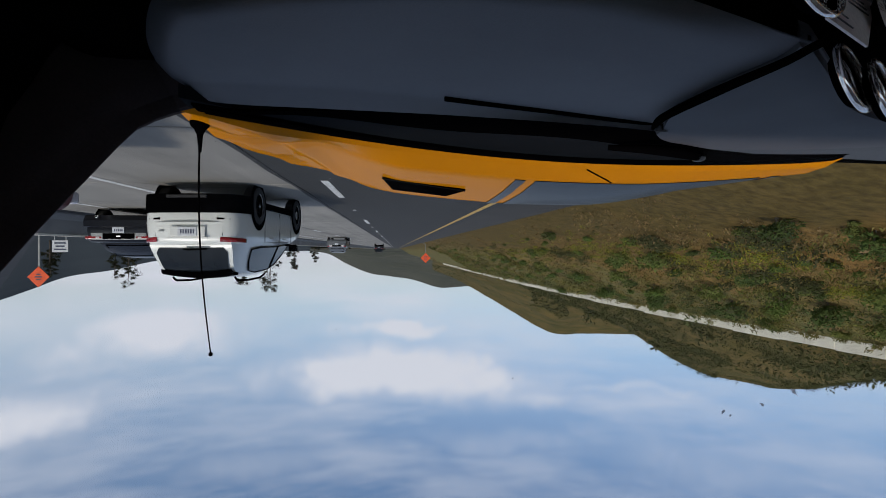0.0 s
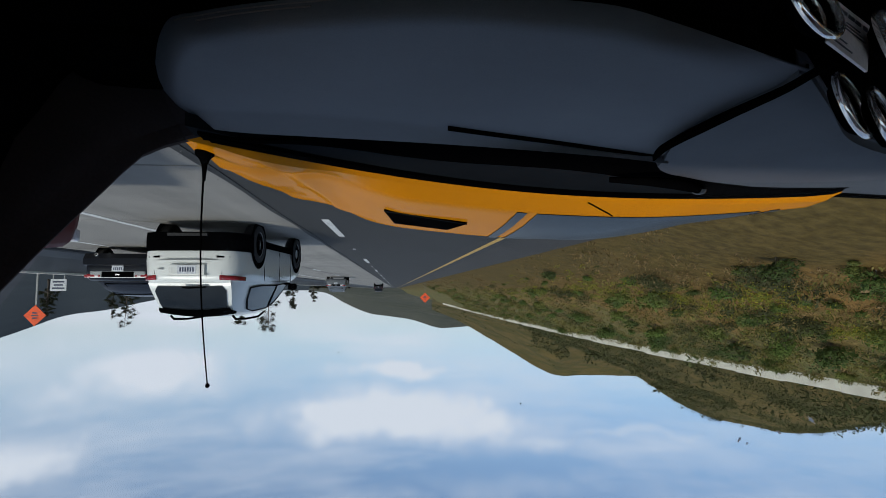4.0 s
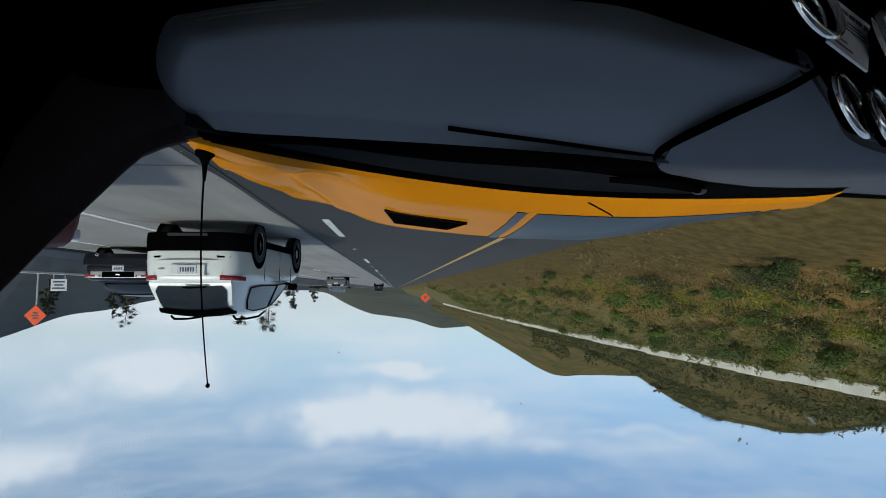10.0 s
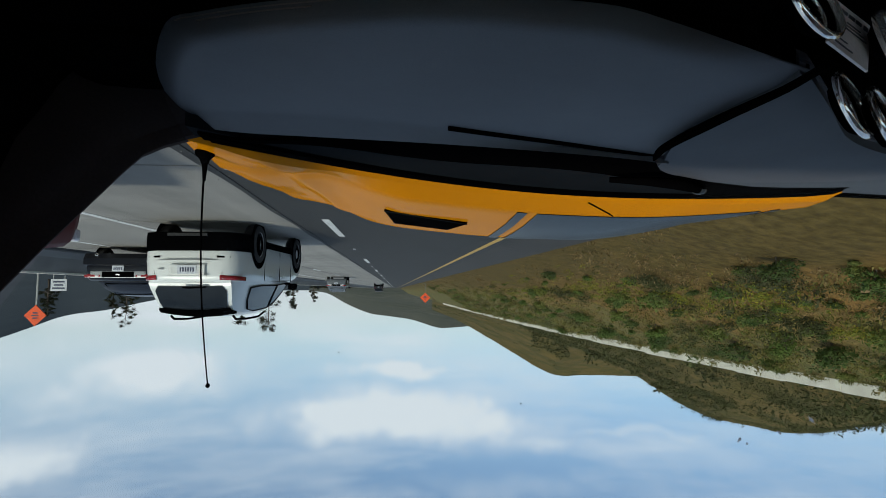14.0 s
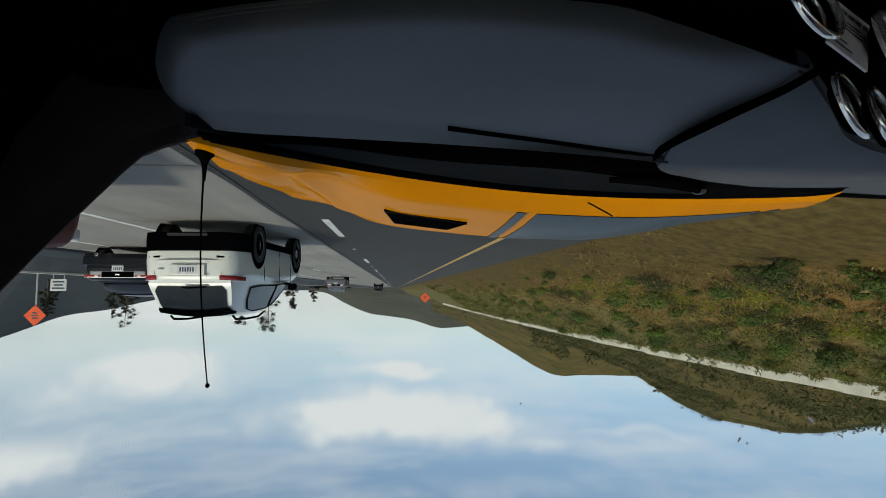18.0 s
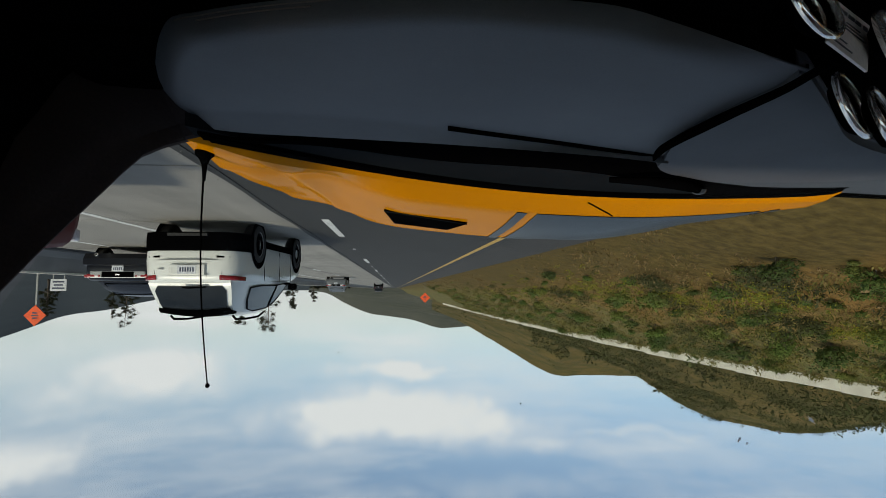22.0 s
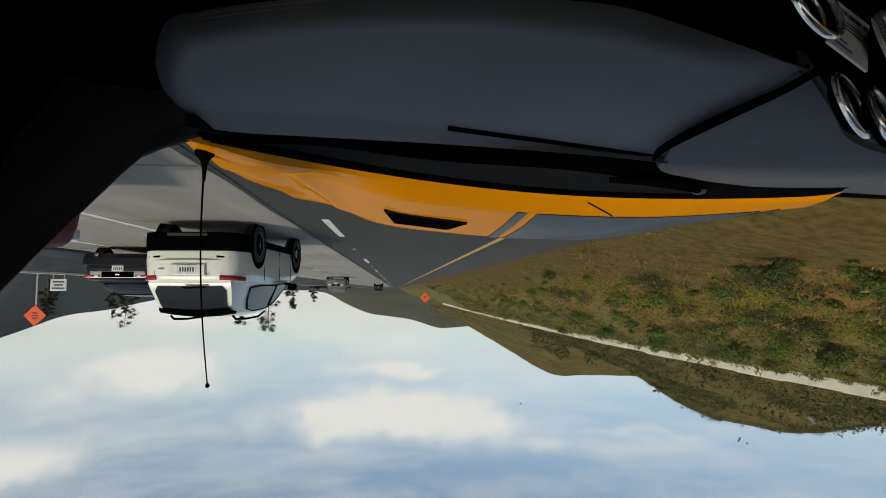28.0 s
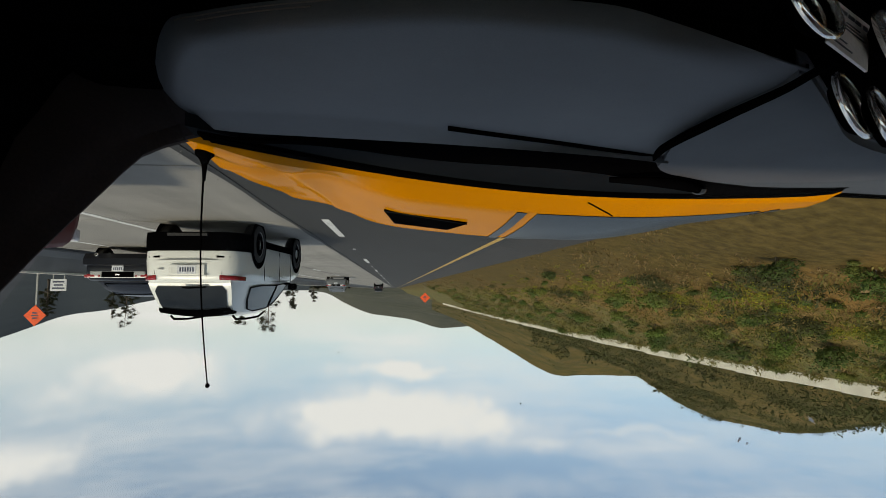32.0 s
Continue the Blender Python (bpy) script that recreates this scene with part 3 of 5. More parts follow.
cowl = part("cowl", cowl_strip(-0.96, 0.97, behind_dash, hood_back, 0.0, "cowl"), COWL, own, "black plastic cowl under the windscreen")
screen_foot = smooth_line((-0.6, 0.0, 0.161, 0.307, 0.434, 0.552, 0.66, 0.757, 0.845, 0.94), (1.30, 1.20, 1.113, 1.06, 1.03, 1.0, 0.955, 0.905, 0.875, 0.87))
# Black strip put in for the gap between dashboard and cowl.
part("screen_seal", cowl_strip(-0.6, 0.96, lambda d: min(behind_dash(d), screen_foot(d) - 0.004), lambda d: min(hood_back(d), screen_foot(d)), 0.004, "foot_strip"), BLACK, cowl, "black strip for the gap at the windscreen foot")
wiper = part("wiper_arm", tube([Vector((x - CAR_X, y, z)) for x, y, z in ((-0.46, 1.09, 0.984), (-0.53, 1.06, 0.992), (-0.60, 1.065, 0.996), (-0.66, 1.105, 0.994), (-0.73, 1.19, 0.986))], [0.006, 0.010, 0.013, 0.012, 0.008], 10), BLACK, cowl, "black wiper arm at rest")
part("wiper_cap", lathe([(0.016 * math.cos(a), 0.010 * math.sin(a)) for a in np.linspace(0, math.pi / 2, 7)], 16), STRIPE, wiper, "dark round wiper cap").location = (-0.70 - CAR_X, 1.15, 0.992)
# Dark under the bonnet edge, painted as a black strip.
part("hood_gap", cowl_strip(-0.95, 0.95, lambda d: hood_back(d) - 0.03, lambda d: hood_back(d) - 0.004, 0.007, "gap"), BLACK, cowl, "black strip standing in for the gap under the bonnet")
# dashboard: passenger panel



def dash_height(x, y):
    """The passenger panel: rolls off towards the cabin and at its outer end, rises again past the fold."""
    h = DASH_Z - 0.004 - 0.034 * min(1.0, max(0.12, (x + 0.46) / 0.22)) * max(0.0, 1 - (y - dash_near(x)) / 0.06) ** 2 - 0.030 * max(0.0, 1 - (0.3035 - x) / 0.06) ** 2
    past = (y - dash_fold(x)) / max(0.02, dash_far(x) - dash_fold(x))
    return h + (DASH_Z + 0.012 - h) * min(1.0, past) * min(1.0, max(0.0, (0.303 - x) / 0.03)) if past > 0 else h


def passenger_rows(n=60, m=44):
    rows = []
    for i in range(n + 1):
        row = []
        for j in range(m + 1):
            f = (j / m) ** 1.35
            x = 0.3035 + (1.05 * seam_x(f) - 0.3035) * (i / n) ** 1.3
            y = dash_near(x) + (dash_far(x) - dash_near(x)) * f
            row.append(dash_sight_point(x, y, dash_height(x, y)))
        row.insert(0, row[0] + Vector((0, 0.006, -0.003)))
        row.append(row[-1] + Vector((0, 0.01, -0.02)))
        rows.append(row)
    return rows


def centre_rows(far, near, z, n=44, crown=0.004, lip=0.012):
    rows = []
    for i in range(n + 1):
        row = []
        for j in range(25):
            f = j / 24
            x = seam_x(f) - 0.004 + (-1.50 - seam_x(f) + 0.004) * i / n
            y = near(x) + (far(x) - near(x)) * f
            row.append((x - CAR_X, y, z + crown * math.sin(math.pi * f) - (0.008 * (1 - f / 0.12) ** 2 if f < 0.12 else 0)))
        row.insert(0, (row[0][0], row[0][1] + 0.004, row[0][2] - lip))
        row.append((row[-1][0], row[-1][1] + 0.01, row[-1][2] - 0.015))
        rows.append(row)
    return rows


seam_x = smooth_line((0.0, 0.09, 0.17, 0.27, 0.43, 0.57, 0.65, 0.77, 1.0), (-0.463, -0.467, -0.464, -0.459, -0.455, -0.454, -0.456, -0.471, -0.512))
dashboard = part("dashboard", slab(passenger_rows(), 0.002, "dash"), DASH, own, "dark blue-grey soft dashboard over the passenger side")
# Highlight along the near lip, put in as thin pale tubes.
for off, x0, x1 in ((0.004, 0.045, 0.205), (0.011, 0.075, 0.185)):
    part("near_lip", tube([dash_sight_point(x, dash_near(x) + off, dash_height(x, dash_near(x) + off) + 0.001) for x in np.linspace(x0, x1, 14)], 0.0010, 6), TRIM_LIGHT, dashboard, "thin dashboard edge, its highlight put in as a pale line")
part("airbag_seam", slab([[dash_sight_point(x, dash_fold(x) + d * w, dash_height(x, dash_fold(x)) + 0.006) for d in (-0.5, 0.5)] for x, w in zip(np.linspace(-0.497, -0.081, 16), np.linspace(0.003, 0.007, 16))], 0.006, "seam"), BLACK, dashboard)
gap_wide = smooth_line((0.0, 0.09, 0.27, 0.43, 0.57, 0.65, 0.77, 0.80), (0.0024, 0.0033, 0.0070, 0.0085, 0.0072, 0.0064, 0.003, 0.0015))
# Dark of the panel gap, painted as a black strip over the seam.
part("seam_gap", slab([[dash_sight_point(1.05 * (seam_x(f) + s * gap_wide(f)), 1.05 * (0.532 + 0.49 * f), 0.987) for s in (-1, 1)] for f in np.linspace(-0.07, 0.80, 22)], 0.008, "gap"), CABIN, dashboard, "black strip standing in for the gap between the panels")
# Near-black sheet over the dashboard's front lip, painting its shade.
part("dash_front", slab([[dash_sight_point(x, dash_near(x), dash_height(x, dash_near(x))) + Vector((0, d, dz)) for d, dz in ((0.008, -0.004), (0.008, -0.03), (0.05, -0.14))] for x in np.linspace(-0.478, 0.28, 40)], (0, 0.003, 0), "front"), CABIN, own, "dashboard front with its shade put into near-black")
# centre panel over the vents
c_far = smooth_line((-1.50, -1.273, -1.057, -0.924, -0.793, -0.705, -0.611, -0.575, -0.525, -0.50), (1.26, 1.24, 1.206, 1.19, 1.148, 1.118, 1.069, 1.051, 1.00, 0.96))
c_near = smooth_line((-1.50, -0.906, -0.753, -0.60, -0.52, -0.478), (0.93, 0.886, 0.80, 0.664, 0.594, 0.557))
centre = part("centre_panel", slab(centre_rows(c_far, c_near, 0.978), 0.02, "centre"),
              CENTRE, own, "grey centre dashboard panel")
part("far_trim", slab([[(x - CAR_X, c_far(x) * d, 0.955) for d in (0.98, 1.13)] for x in np.linspace(-0.85, -1.50, 22)], 0.02, "trim"), CABIN, centre, "black strip along the windscreen")
# Near-black blocks fill the shaded space under and beside the dashboard.
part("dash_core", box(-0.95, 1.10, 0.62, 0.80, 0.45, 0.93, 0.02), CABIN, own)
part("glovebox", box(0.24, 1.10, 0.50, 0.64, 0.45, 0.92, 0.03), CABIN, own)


def round_vent(at, facing, radius):
    """A round air vent with a double bright ring and a dark barrel."""
    o = part("air_vent", lathe(((0.0, -0.012), (radius * 0.7, -0.010), (radius * 0.9, -0.002), (radius * 0.98, 0.002)), 32), BLACK, own, "round air vent with a bright ring")
    o.matrix_basis = Matrix.Translation(at) @ Vector(facing).to_track_quat("Z", "Y").to_matrix().to_4x4()
    ring = [(radius * 0.96 + radius * 0.085 * math.cos(a), 0.004 + radius * 0.10 * math.sin(a)) for a in np.linspace(0, 2 * math.pi, 13)]
    part("ring", lathe(ring, 40), CHROME, o, "satin chrome ring")
    inner = [(radius * 0.70 + radius * 0.045 * math.cos(a), -0.004 + radius * 0.07 * math.sin(a)) for a in np.linspace(0, 2 * math.pi, 11)]
    part("inner_ring", lathe(inner, 36), CHROME, o)
    for i in range(-2, 3):
        h = radius * 0.22 * i
        w = math.sqrt(max(0.0, (radius * 0.78) ** 2 - h * h))
        part("louvre", box(-w, w, h - 0.0015, h + 0.0015, -0.009, -0.004), BLACK, o)
    return o


STACK_WAY = Vector((-0.50, -0.82, -0.25)).normalized()
for at, r, way in (((-0.3412, 0.3912, 0.985), 0.0345, (-0.37, -0.87, -0.24)), ((-0.543, 0.574, 1.001), 0.043, STACK_WAY), ((-0.596, 0.584, 1.014), 0.043, STACK_WAY), ((-0.530, 0.501, 0.972), 0.050, STACK_WAY)):
    round_vent(Vector(at) - Vector((CAR_X, 0, 0)), way, r)
corners = [Vector(p) - Vector((CAR_X, 0, 0)) for p in ((-0.460, 0.494, 0.919), (-0.553, 0.552, 0.912), (-0.467, 0.472, 1.004), (-0.376, 0.417, 1.003))]
stack = part("stack_panel", panel(corners, STACK_WAY * 0.0015), PANEL_GREY, own, "grey switch panel with small markings")
for f, reach, tall in ((0.10, (0.12, 0.55), 0.010), (0.20, (0.12, 0.40), 0.008), (0.50, (0.30, 0.88), 0.009), (0.57, (0.30, 0.80), 0.009), (0.64, (0.30, 0.70), 0.009),
                       (0.82, (0.10, 0.28), 0.040), (0.82, (0.33, 0.50), 0.040), (0.82, (0.54, 0.70), 0.040), (0.82, (0.78, 0.92), 0.052)):
    p, q = corners[3].lerp(corners[0], f), corners[2].lerp(corners[1], f)
    down = (corners[0] - corners[3]) * tall
    e0, e1 = p.lerp(q, reach[0]), p.lerp(q, reach[1])
    part("marking", panel([c + STACK_WAY * 0.002 for c in (e0 - down, e1 - down, e1 + down, e0 + down)], STACK_WAY * 0.0005), LABEL_INK, stack)

def wheel(parent, x, y, r, width=0.22, spokes=5):
    side = 1 if x > 0 else -1
    t = part("wheel", lathe(((r * 0.62, -width / 2), (r * 0.9, -width / 2), (r * 0.985, -width * 0.38), (r, -width * 0.2), (r, width * 0.2), (r * 0.985, width * 0.38), (r * 0.9, width / 2), (r * 0.62, width / 2)), 28), TYRE, parent, "black tyre with an alloy rim")
    t.matrix_basis = Matrix.Translation((x, y, r)) @ pose(0, 0, 0, 0, 90 * side, 0)
    rim = part("rim", lathe(((0.0, width * 0.30), (r * 0.15, width * 0.32), (r * 0.17, width * 0.2), (r * 0.5, width * 0.05), (r * 0.58, width * 0.40), (r * 0.655, width * 0.46), (r * 0.655, -width * 0.4)), 28), RIM, t)
    for i in range(spokes):
        sp = box(-r * 0.06, r * 0.06, r * 0.1, r * 0.6, width * 0.22, width * 0.40, 0.01)
        bmesh.ops.rotate(sp, cent=(0, 0, 0), matrix=Matrix.Rotation(2 * math.pi * i / spokes, 3, "Z"), verts=sp.verts)
        part("spoke", sp, RIM, rim)
    return t


# windscreen pillar and cabin shell
edge = [Vector(p) for p in ((0.27, 0.86, 0.965), (0.329, 0.85, 0.985), (0.347, 0.815, 1.005), (0.362, 0.785, 1.026), (0.373, 0.755, 1.057), (0.382, 0.72, 1.093),
                            (0.399, 0.68, 1.141), (0.410, 0.64, 1.183), (0.416, 0.60, 1.222), (0.425, 0.54, 1.275), (0.45, 0.45, 1.35), (0.48, 0.36, 1.43))]
rows = []
for i, p in enumerate(edge):
    d = (edge[min(i + 1, len(edge) - 1)] - edge[max(i - 1, 0)]).normalized()
    out = Vector((0.75, -0.55, -0.32))
    out = (out - d * out.dot(d)).normalized()
    rows.append([(p + out * w + Vector((0, -1, 0)) * h - Vector((CAR_X, 0, 0))) for w, h in ((0.0, 0.0), (0.003, 0.006), (0.022, 0.008), (0.026, 0.016), (0.05, 0.028), (0.09, 0.03), (0.14, 0.015), (0.20, 0.0))])
part("pillar_trim", slab(rows, (0.012, 0.02, 0.0), "pillar"), TRIM_BROWN, own, "dark cloth-covered windscreen pillar")
for s in (1, -1):
    door = part("door", box(*sorted((s * 1.13, s * 1.18)), -0.75, 0.80, 0.30, 1.0, 0.02), ORANGE, own, "orange door")
    part("door_trim", box(*sorted((s * 1.085, s * 1.125)), -0.75, 0.58, 0.30, 1.05, 0.02), CABIN, door)
    # Passenger pane is unseen and opaque, added to keep sun off the dashboard.
    pane = part("side_glass", box(*sorted((s * 1.13, s * 1.135)), -0.70 if s < 0 else -0.24, 0.56, 1.0, 1.42), GLASS if s < 0 else TINT, door, "clear side window" if s < 0 else "unseen opaque pane added to block the sun")
    pane.visible_shadow = s > 0
    # Unseen opening added here to let sky light onto the air vents.
    if s > 0:
        fill_pane = part("quarter_glass", box(1.13, 1.135, -0.70, -0.26, 1.0, 1.42), GLASS, door, "unseen opening added to light the vents")
        fill_pane.visible_shadow = False
    part("rear_pillar", box(*sorted((s * 1.06, s * 1.13)), -1.25, -0.70, 1.0, 1.41, 0.02), ORANGE, own)
    tail = part("tail_lamp", box(*sorted((s * 0.62, s * 1.05)), -2.13, -2.08, 0.72, 0.86, 0.015), TAIL_RED, own, "red tail lamp")
    wheel(own, s * 0.97, -1.35, 0.34)
    wheel(own, s * 0.90, 1.62, 0.34)
    part("rear_quarter", box(*sorted((s * 1.10, s * 1.16)), -2.05, -0.77, 0.30, 1.02, 0.03), ORANGE, own)
# Near-black filler panel paints the shade of the door side.
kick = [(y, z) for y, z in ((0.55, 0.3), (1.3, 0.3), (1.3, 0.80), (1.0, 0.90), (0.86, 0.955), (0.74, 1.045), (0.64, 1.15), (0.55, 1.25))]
part("kick_panel", panel([(1.11, y, z) for y, z in kick], (0.004, 0, 0)), CABIN, own, "near-black panel put in for the shaded door side")
part("roof", slab([[(x, y, 1.44 + 0.03 * math.cos(x * 1.4) - (0.02 if y > 0.3 else 0) - max(0, -0.8 - y) * 0.5) for x in np.linspace(-1.12, 1.12, 13)] for y in (0.40, 0.32, 0.0, -0.5, -0.85)], 0.03, "roof"), ORANGE, own, "orange roof")
part("headlining", slab([[(x, y, 1.425) for x in (-1.10, 0, 1.10)] for y in (0.39, 0.0, -0.8)], 0.01, "headlining"), HEADLINER, own, "grey cloth headlining")
part("cabin_back", box(-1.10, 1.10, -1.28, -1.22, 0.30, 0.95), CABIN, own)
part("cabin_floor", box(-1.10, 1.10, -1.22, 1.20, 0.27, 0.30), CABIN, own)
part("firewall", box(-0.94, 0.94, 0.94, 0.98, 0.30, 0.90), CABIN, own)
rear = part("rear_window", slab([[(x, y, z) for x in (-1.04, -0.5, 0, 0.5, 1.04)] for y, z in ((-0.84, 1.43), (-1.3, 1.22), (-1.75, 1.0))], 0.005, "rear"), GLASS, own, "sloping rear window")
rear.visible_shadow = False
part("boot_lid", box(-1.09, 1.09, -2.10, -1.28, 0.40, 1.0, 0.05), ORANGE, own)
part("nose", box(-0.90, 0.90, 2.30, 2.46, 0.28, 0.70, 0.06), ORANGE, own, "orange front bumper")
part("far_pillar", box(-0.96, -0.90, 0.33, 0.40, 1.0, 1.43, 0.01), CABIN, own)

glass_rows = []
for i in range(17):
    dx = -1.08 + 2.16 * i / 16
    y0, z0, y1, z1 = max(hood_back(dx) - 0.14, 0.86), 0.965, 0.42 - 0.03 * dx * dx, 1.43
    glass_rows.append([(dx, y0 + (y1 - y0) * f, z0 + (z1 - z0) * f + 0.03 * math.sin(math.pi * f)) for f in np.linspace(0, 1, 9)])
screen = part("windscreen", slab(glass_rows, 0.004, "glass"), GLASS, own, "clear windscreen with small stone chips")
screen.visible_shadow = False


def chip(at, size, stretch, tilt, seed, material):
    """A small star-shaped mark in the glass."""
    r = random.Random(seed)
    ring = []
    for i in range(14):
        a = 2 * math.pi * i / 14
        q = size * (r.uniform(0.7, 1.2) if i % 2 else r.uniform(0.25, 0.5))
        u, w = q * math.cos(a) * stretch, q * math.sin(a)
        c, s = math.cos(tilt), math.sin(tilt)
        ring.append(Vector((at[0] - CAR_X + u * c - w * s, at[1] - 0.006, at[2] + u * s + w * c)))
    part("stone_chip", panel(ring, (0, -0.0003, 0)), material, screen, "small chip in the glass")


# White colour stands in for the glint of light in each chip.
CHIP = leaf_paint("chip_glint_white", ((0.98, 0.99, 1.0), (0.95, 0.97, 1.0)), thin_part=0.95)
SPECK = paint("dirt_speck", (0.16, 0.15, 0.13), 0.9, fine=900)
for i, (at, size, stretch, tilt) in enumerate((((-0.320, 0.482, 1.3595), 0.0020, 1.6, 0.9), ((-0.326, 0.480, 1.3625), 0.0014, 1.2, 0.3), ((-0.368, 0.493, 1.357), 0.0020, 1.8, -0.5), ((-0.414, 0.508, 1.350), 0.0024, 2.6, -0.75))):
    chip(at, size, stretch, tilt, i, CHIP)
for i, at in enumerate(((0.053, 0.522, 1.280), (-0.118, 0.502, 1.327))):
    chip(at, 0.0010, 1.0, 0.3, 20 + i, SPECK)


# ---- other vehicles ----
def loft_body(stations, name):
    """Rounded cross-sections along the length: (y, half width, low z, high z)."""
    rows = []
    for y, w, z0, z1 in stations:
        h = z1 - z0
        half = [(0.0, z0), (w * 0.86, z0), (w * 0.95, z0 + h * 0.06), (w, z0 + h * 0.3), (w, z0 + h * 0.55), (w * 0.985, z0 + h * 0.72), (w * 0.95, z0 + h * 0.93), (w * 0.88, z1), (0.0, z1 + 0.015)]
        rows.append([(x, y, z) for x, z in half] + [(-x, y, z) for x, z in half[-2:0:-1]])
    me = grid(rows, closed=True, caps=True, name=name)
    me.set_sharp_from_angle(angle=radians(42))
    return me


def cabin(stations, name):
    """Greenhouse: (y, low z, high z, low half width, high half width)."""
    rows = []
    for y, z0, z1, w0, w1 in stations:
        half = [(0.0, z0), (w0, z0), (w0 + (w1 - w0) * 0.5, z0 + (z1 - z0) * 0.52), (w1 + 0.02, z1 - (z1 - z0) * 0.09), (w1 * 0.86, z1 - 0.004), (w1 * 0.45, z1 + 0.012), (0.0, z1 + 0.018)]
        rows.append([(x, y, z) for x, z in half] + [(-x, y, z) for x, z in half[-2:0:-1]])
    me = grid(rows, closed=True, caps=True, name=name)
    me.set_sharp_from_angle(angle=radians(38))
    return me


def vehicle(name, label, m, paint_mat, length, width, height, belt, kind):
    v = thing(name, label, "car", m, group="traffic on the freeway")
    hw, L = width / 2, length
    clear = 0.26 if kind == "suv" else 0.2
    nose = belt - 0.08
    body = part("body", loft_body(((0.0, hw * 0.80, clear + 0.14, belt - 0.16), (0.05, hw * 0.93, clear + 0.08, belt - 0.06), (0.16, hw * 0.985, clear + 0.03, belt), (0.9, hw, clear, belt + 0.01),
                                   (L * 0.5, hw, clear, belt), (L * 0.72, hw, clear, belt - 0.01), (L * 0.78, hw * 0.99, clear, nose), (L * 0.93, hw * 0.95, clear, nose - 0.08), (L * 0.985, hw * 0.84, clear + 0.04, nose - 0.18), (L, hw * 0.7, clear + 0.12, nose - 0.26)), "body"), paint_mat, v)
    w0, w1 = hw * 0.93, hw * 0.72
    if kind == "suv":
        st = ((0.10, belt - 0.02, belt + 0.04, w0 * 0.95, w0 * 0.9), (0.24, belt - 0.02, height - 0.30, w0 * 0.97, w1 * 1.08), (0.42, belt - 0.02, height - 0.06, w0, w1 * 1.02), (0.65, belt - 0.02, height - 0.01, w0, w1), (L * 0.35, belt - 0.02, height, w0, w1),
              (L * 0.50, belt - 0.02, height - 0.04, w0, w1), (L * 0.60, belt - 0.02, height - 0.2, w0, w1 * 1.05), (L * 0.75, belt - 0.05, belt, w0 * 0.95, w1 * 1.15))
    else:
        st = ((L * 0.10, belt - 0.02, belt + 0.03, w0 * 0.9, w0 * 0.85), (L * 0.17, belt - 0.02, belt + (height - belt) * 0.55, w0 * 0.96, w1 * 1.1), (L * 0.26, belt - 0.02, height - 0.05, w0, w1 * 1.02), (L * 0.38, belt - 0.02, height, w0, w1),
              (L * 0.48, belt - 0.02, height - 0.03, w0, w1), (L * 0.58, belt - 0.02, height - 0.18, w0, w1 * 1.05), (L * 0.70, belt - 0.05, belt, w0 * 0.95, w1 * 1.15))
    part("cabin", cabin(st, "cabin"), paint_mat, v)
    at = lambda i, f, s: Vector((s * (st[i][3] + (st[i][4] - st[i][3]) * f), st[i][0], st[i][1] + (st[i][2] - st[i][1]) * f))
    mid = lambda a, b, t: a + (b - a) * t
    for s in (1, -1):
        i0, i1, i2 = (2, 4, 6) if kind == "suv" else (2, 3, 5)
        p0, p1 = mid(at(i0, 0.12, s), at(i1, 0.12, s), 0.12), mid(at(i2, 0.12, s), at(-1, 0.12, s), 0.3)
        p2, p3, p4 = at(i2, 0.80, s), at(i1, 0.84, s), mid(at(i0, 0.84, s), at(i1, 0.84, s), 0.12)
        glass = part("side_window", panel((p0, p1, p2, p3, p4), (s * 0.022, 0, 0.006)), TINT, v, "tinted side glass")
        part("window_trim", tube([p + Vector((s * 0.026, 0, 0.006)) for p in (p0, p1, p2, p3, p4, p0)], 0.011, 6), CHROME if kind != "suv" else BLACK, glass)
        part("centre_pillar", panel([mid(p0, p1, 0.50), mid(p0, p1, 0.54), mid(p4, p3, 1.02), mid(p4, p3, 0.94)], (s * 0.028, 0, 0.007)), BLACK, glass)
        for wy in (L * 0.19, L * 0.80):
            r = 0.34 if kind != "suv" else 0.36
            wheel(v, s * (hw - 0.10), wy, r)
            arch = lathe([(r + 0.065, -0.012), (r + 0.065, 0.012), (r * 0.3, 0.012)], 28)
            a = part("wheel_arch", arch, BLACK, v, "dark wheel arch")
            a.matrix_basis = Matrix.Translation((s * (hw - 0.002), wy, r + 0.01)) @ pose(0, 0, 0, 0, 90 * s, 0)
            a.scale = (1, 1, 0.25)
        mirror = part("door_mirror", box(*sorted((s * (hw + 0.02), s * (hw + 0.20))), L * 0.63, L * 0.66, belt, belt + 0.14, 0.035), BLACK, v)
        part("mirror_stalk", box(*sorted((s * (hw - 0.05), s * (hw + 0.05))), L * 0.635, L * 0.65, belt - 0.01, belt + 0.04), BLACK, mirror)
        for hy in (L * 0.34, L * 0.54):
            part("door_handle", box(*sorted((s * (hw - 0.004), s * (hw + 0.03))), hy, hy + 0.18, belt - 0.14, belt - 0.11, 0.006), CHROME, v)
        part("sill", box(*sorted((s * (hw - 0.06), s * (hw + 0.012))), L * 0.29, L * 0.70, clear - 0.02, clear + 0.10, 0.015), BLACK, v)
        for gy in (L * 0.30, L * 0.47, L * 0.655):
            part("door_gap", box(*sorted((s * (hw - 0.01), s * (hw + 0.002))), gy, gy + 0.008, clear + 0.12, belt - 0.05), BLACK, v)
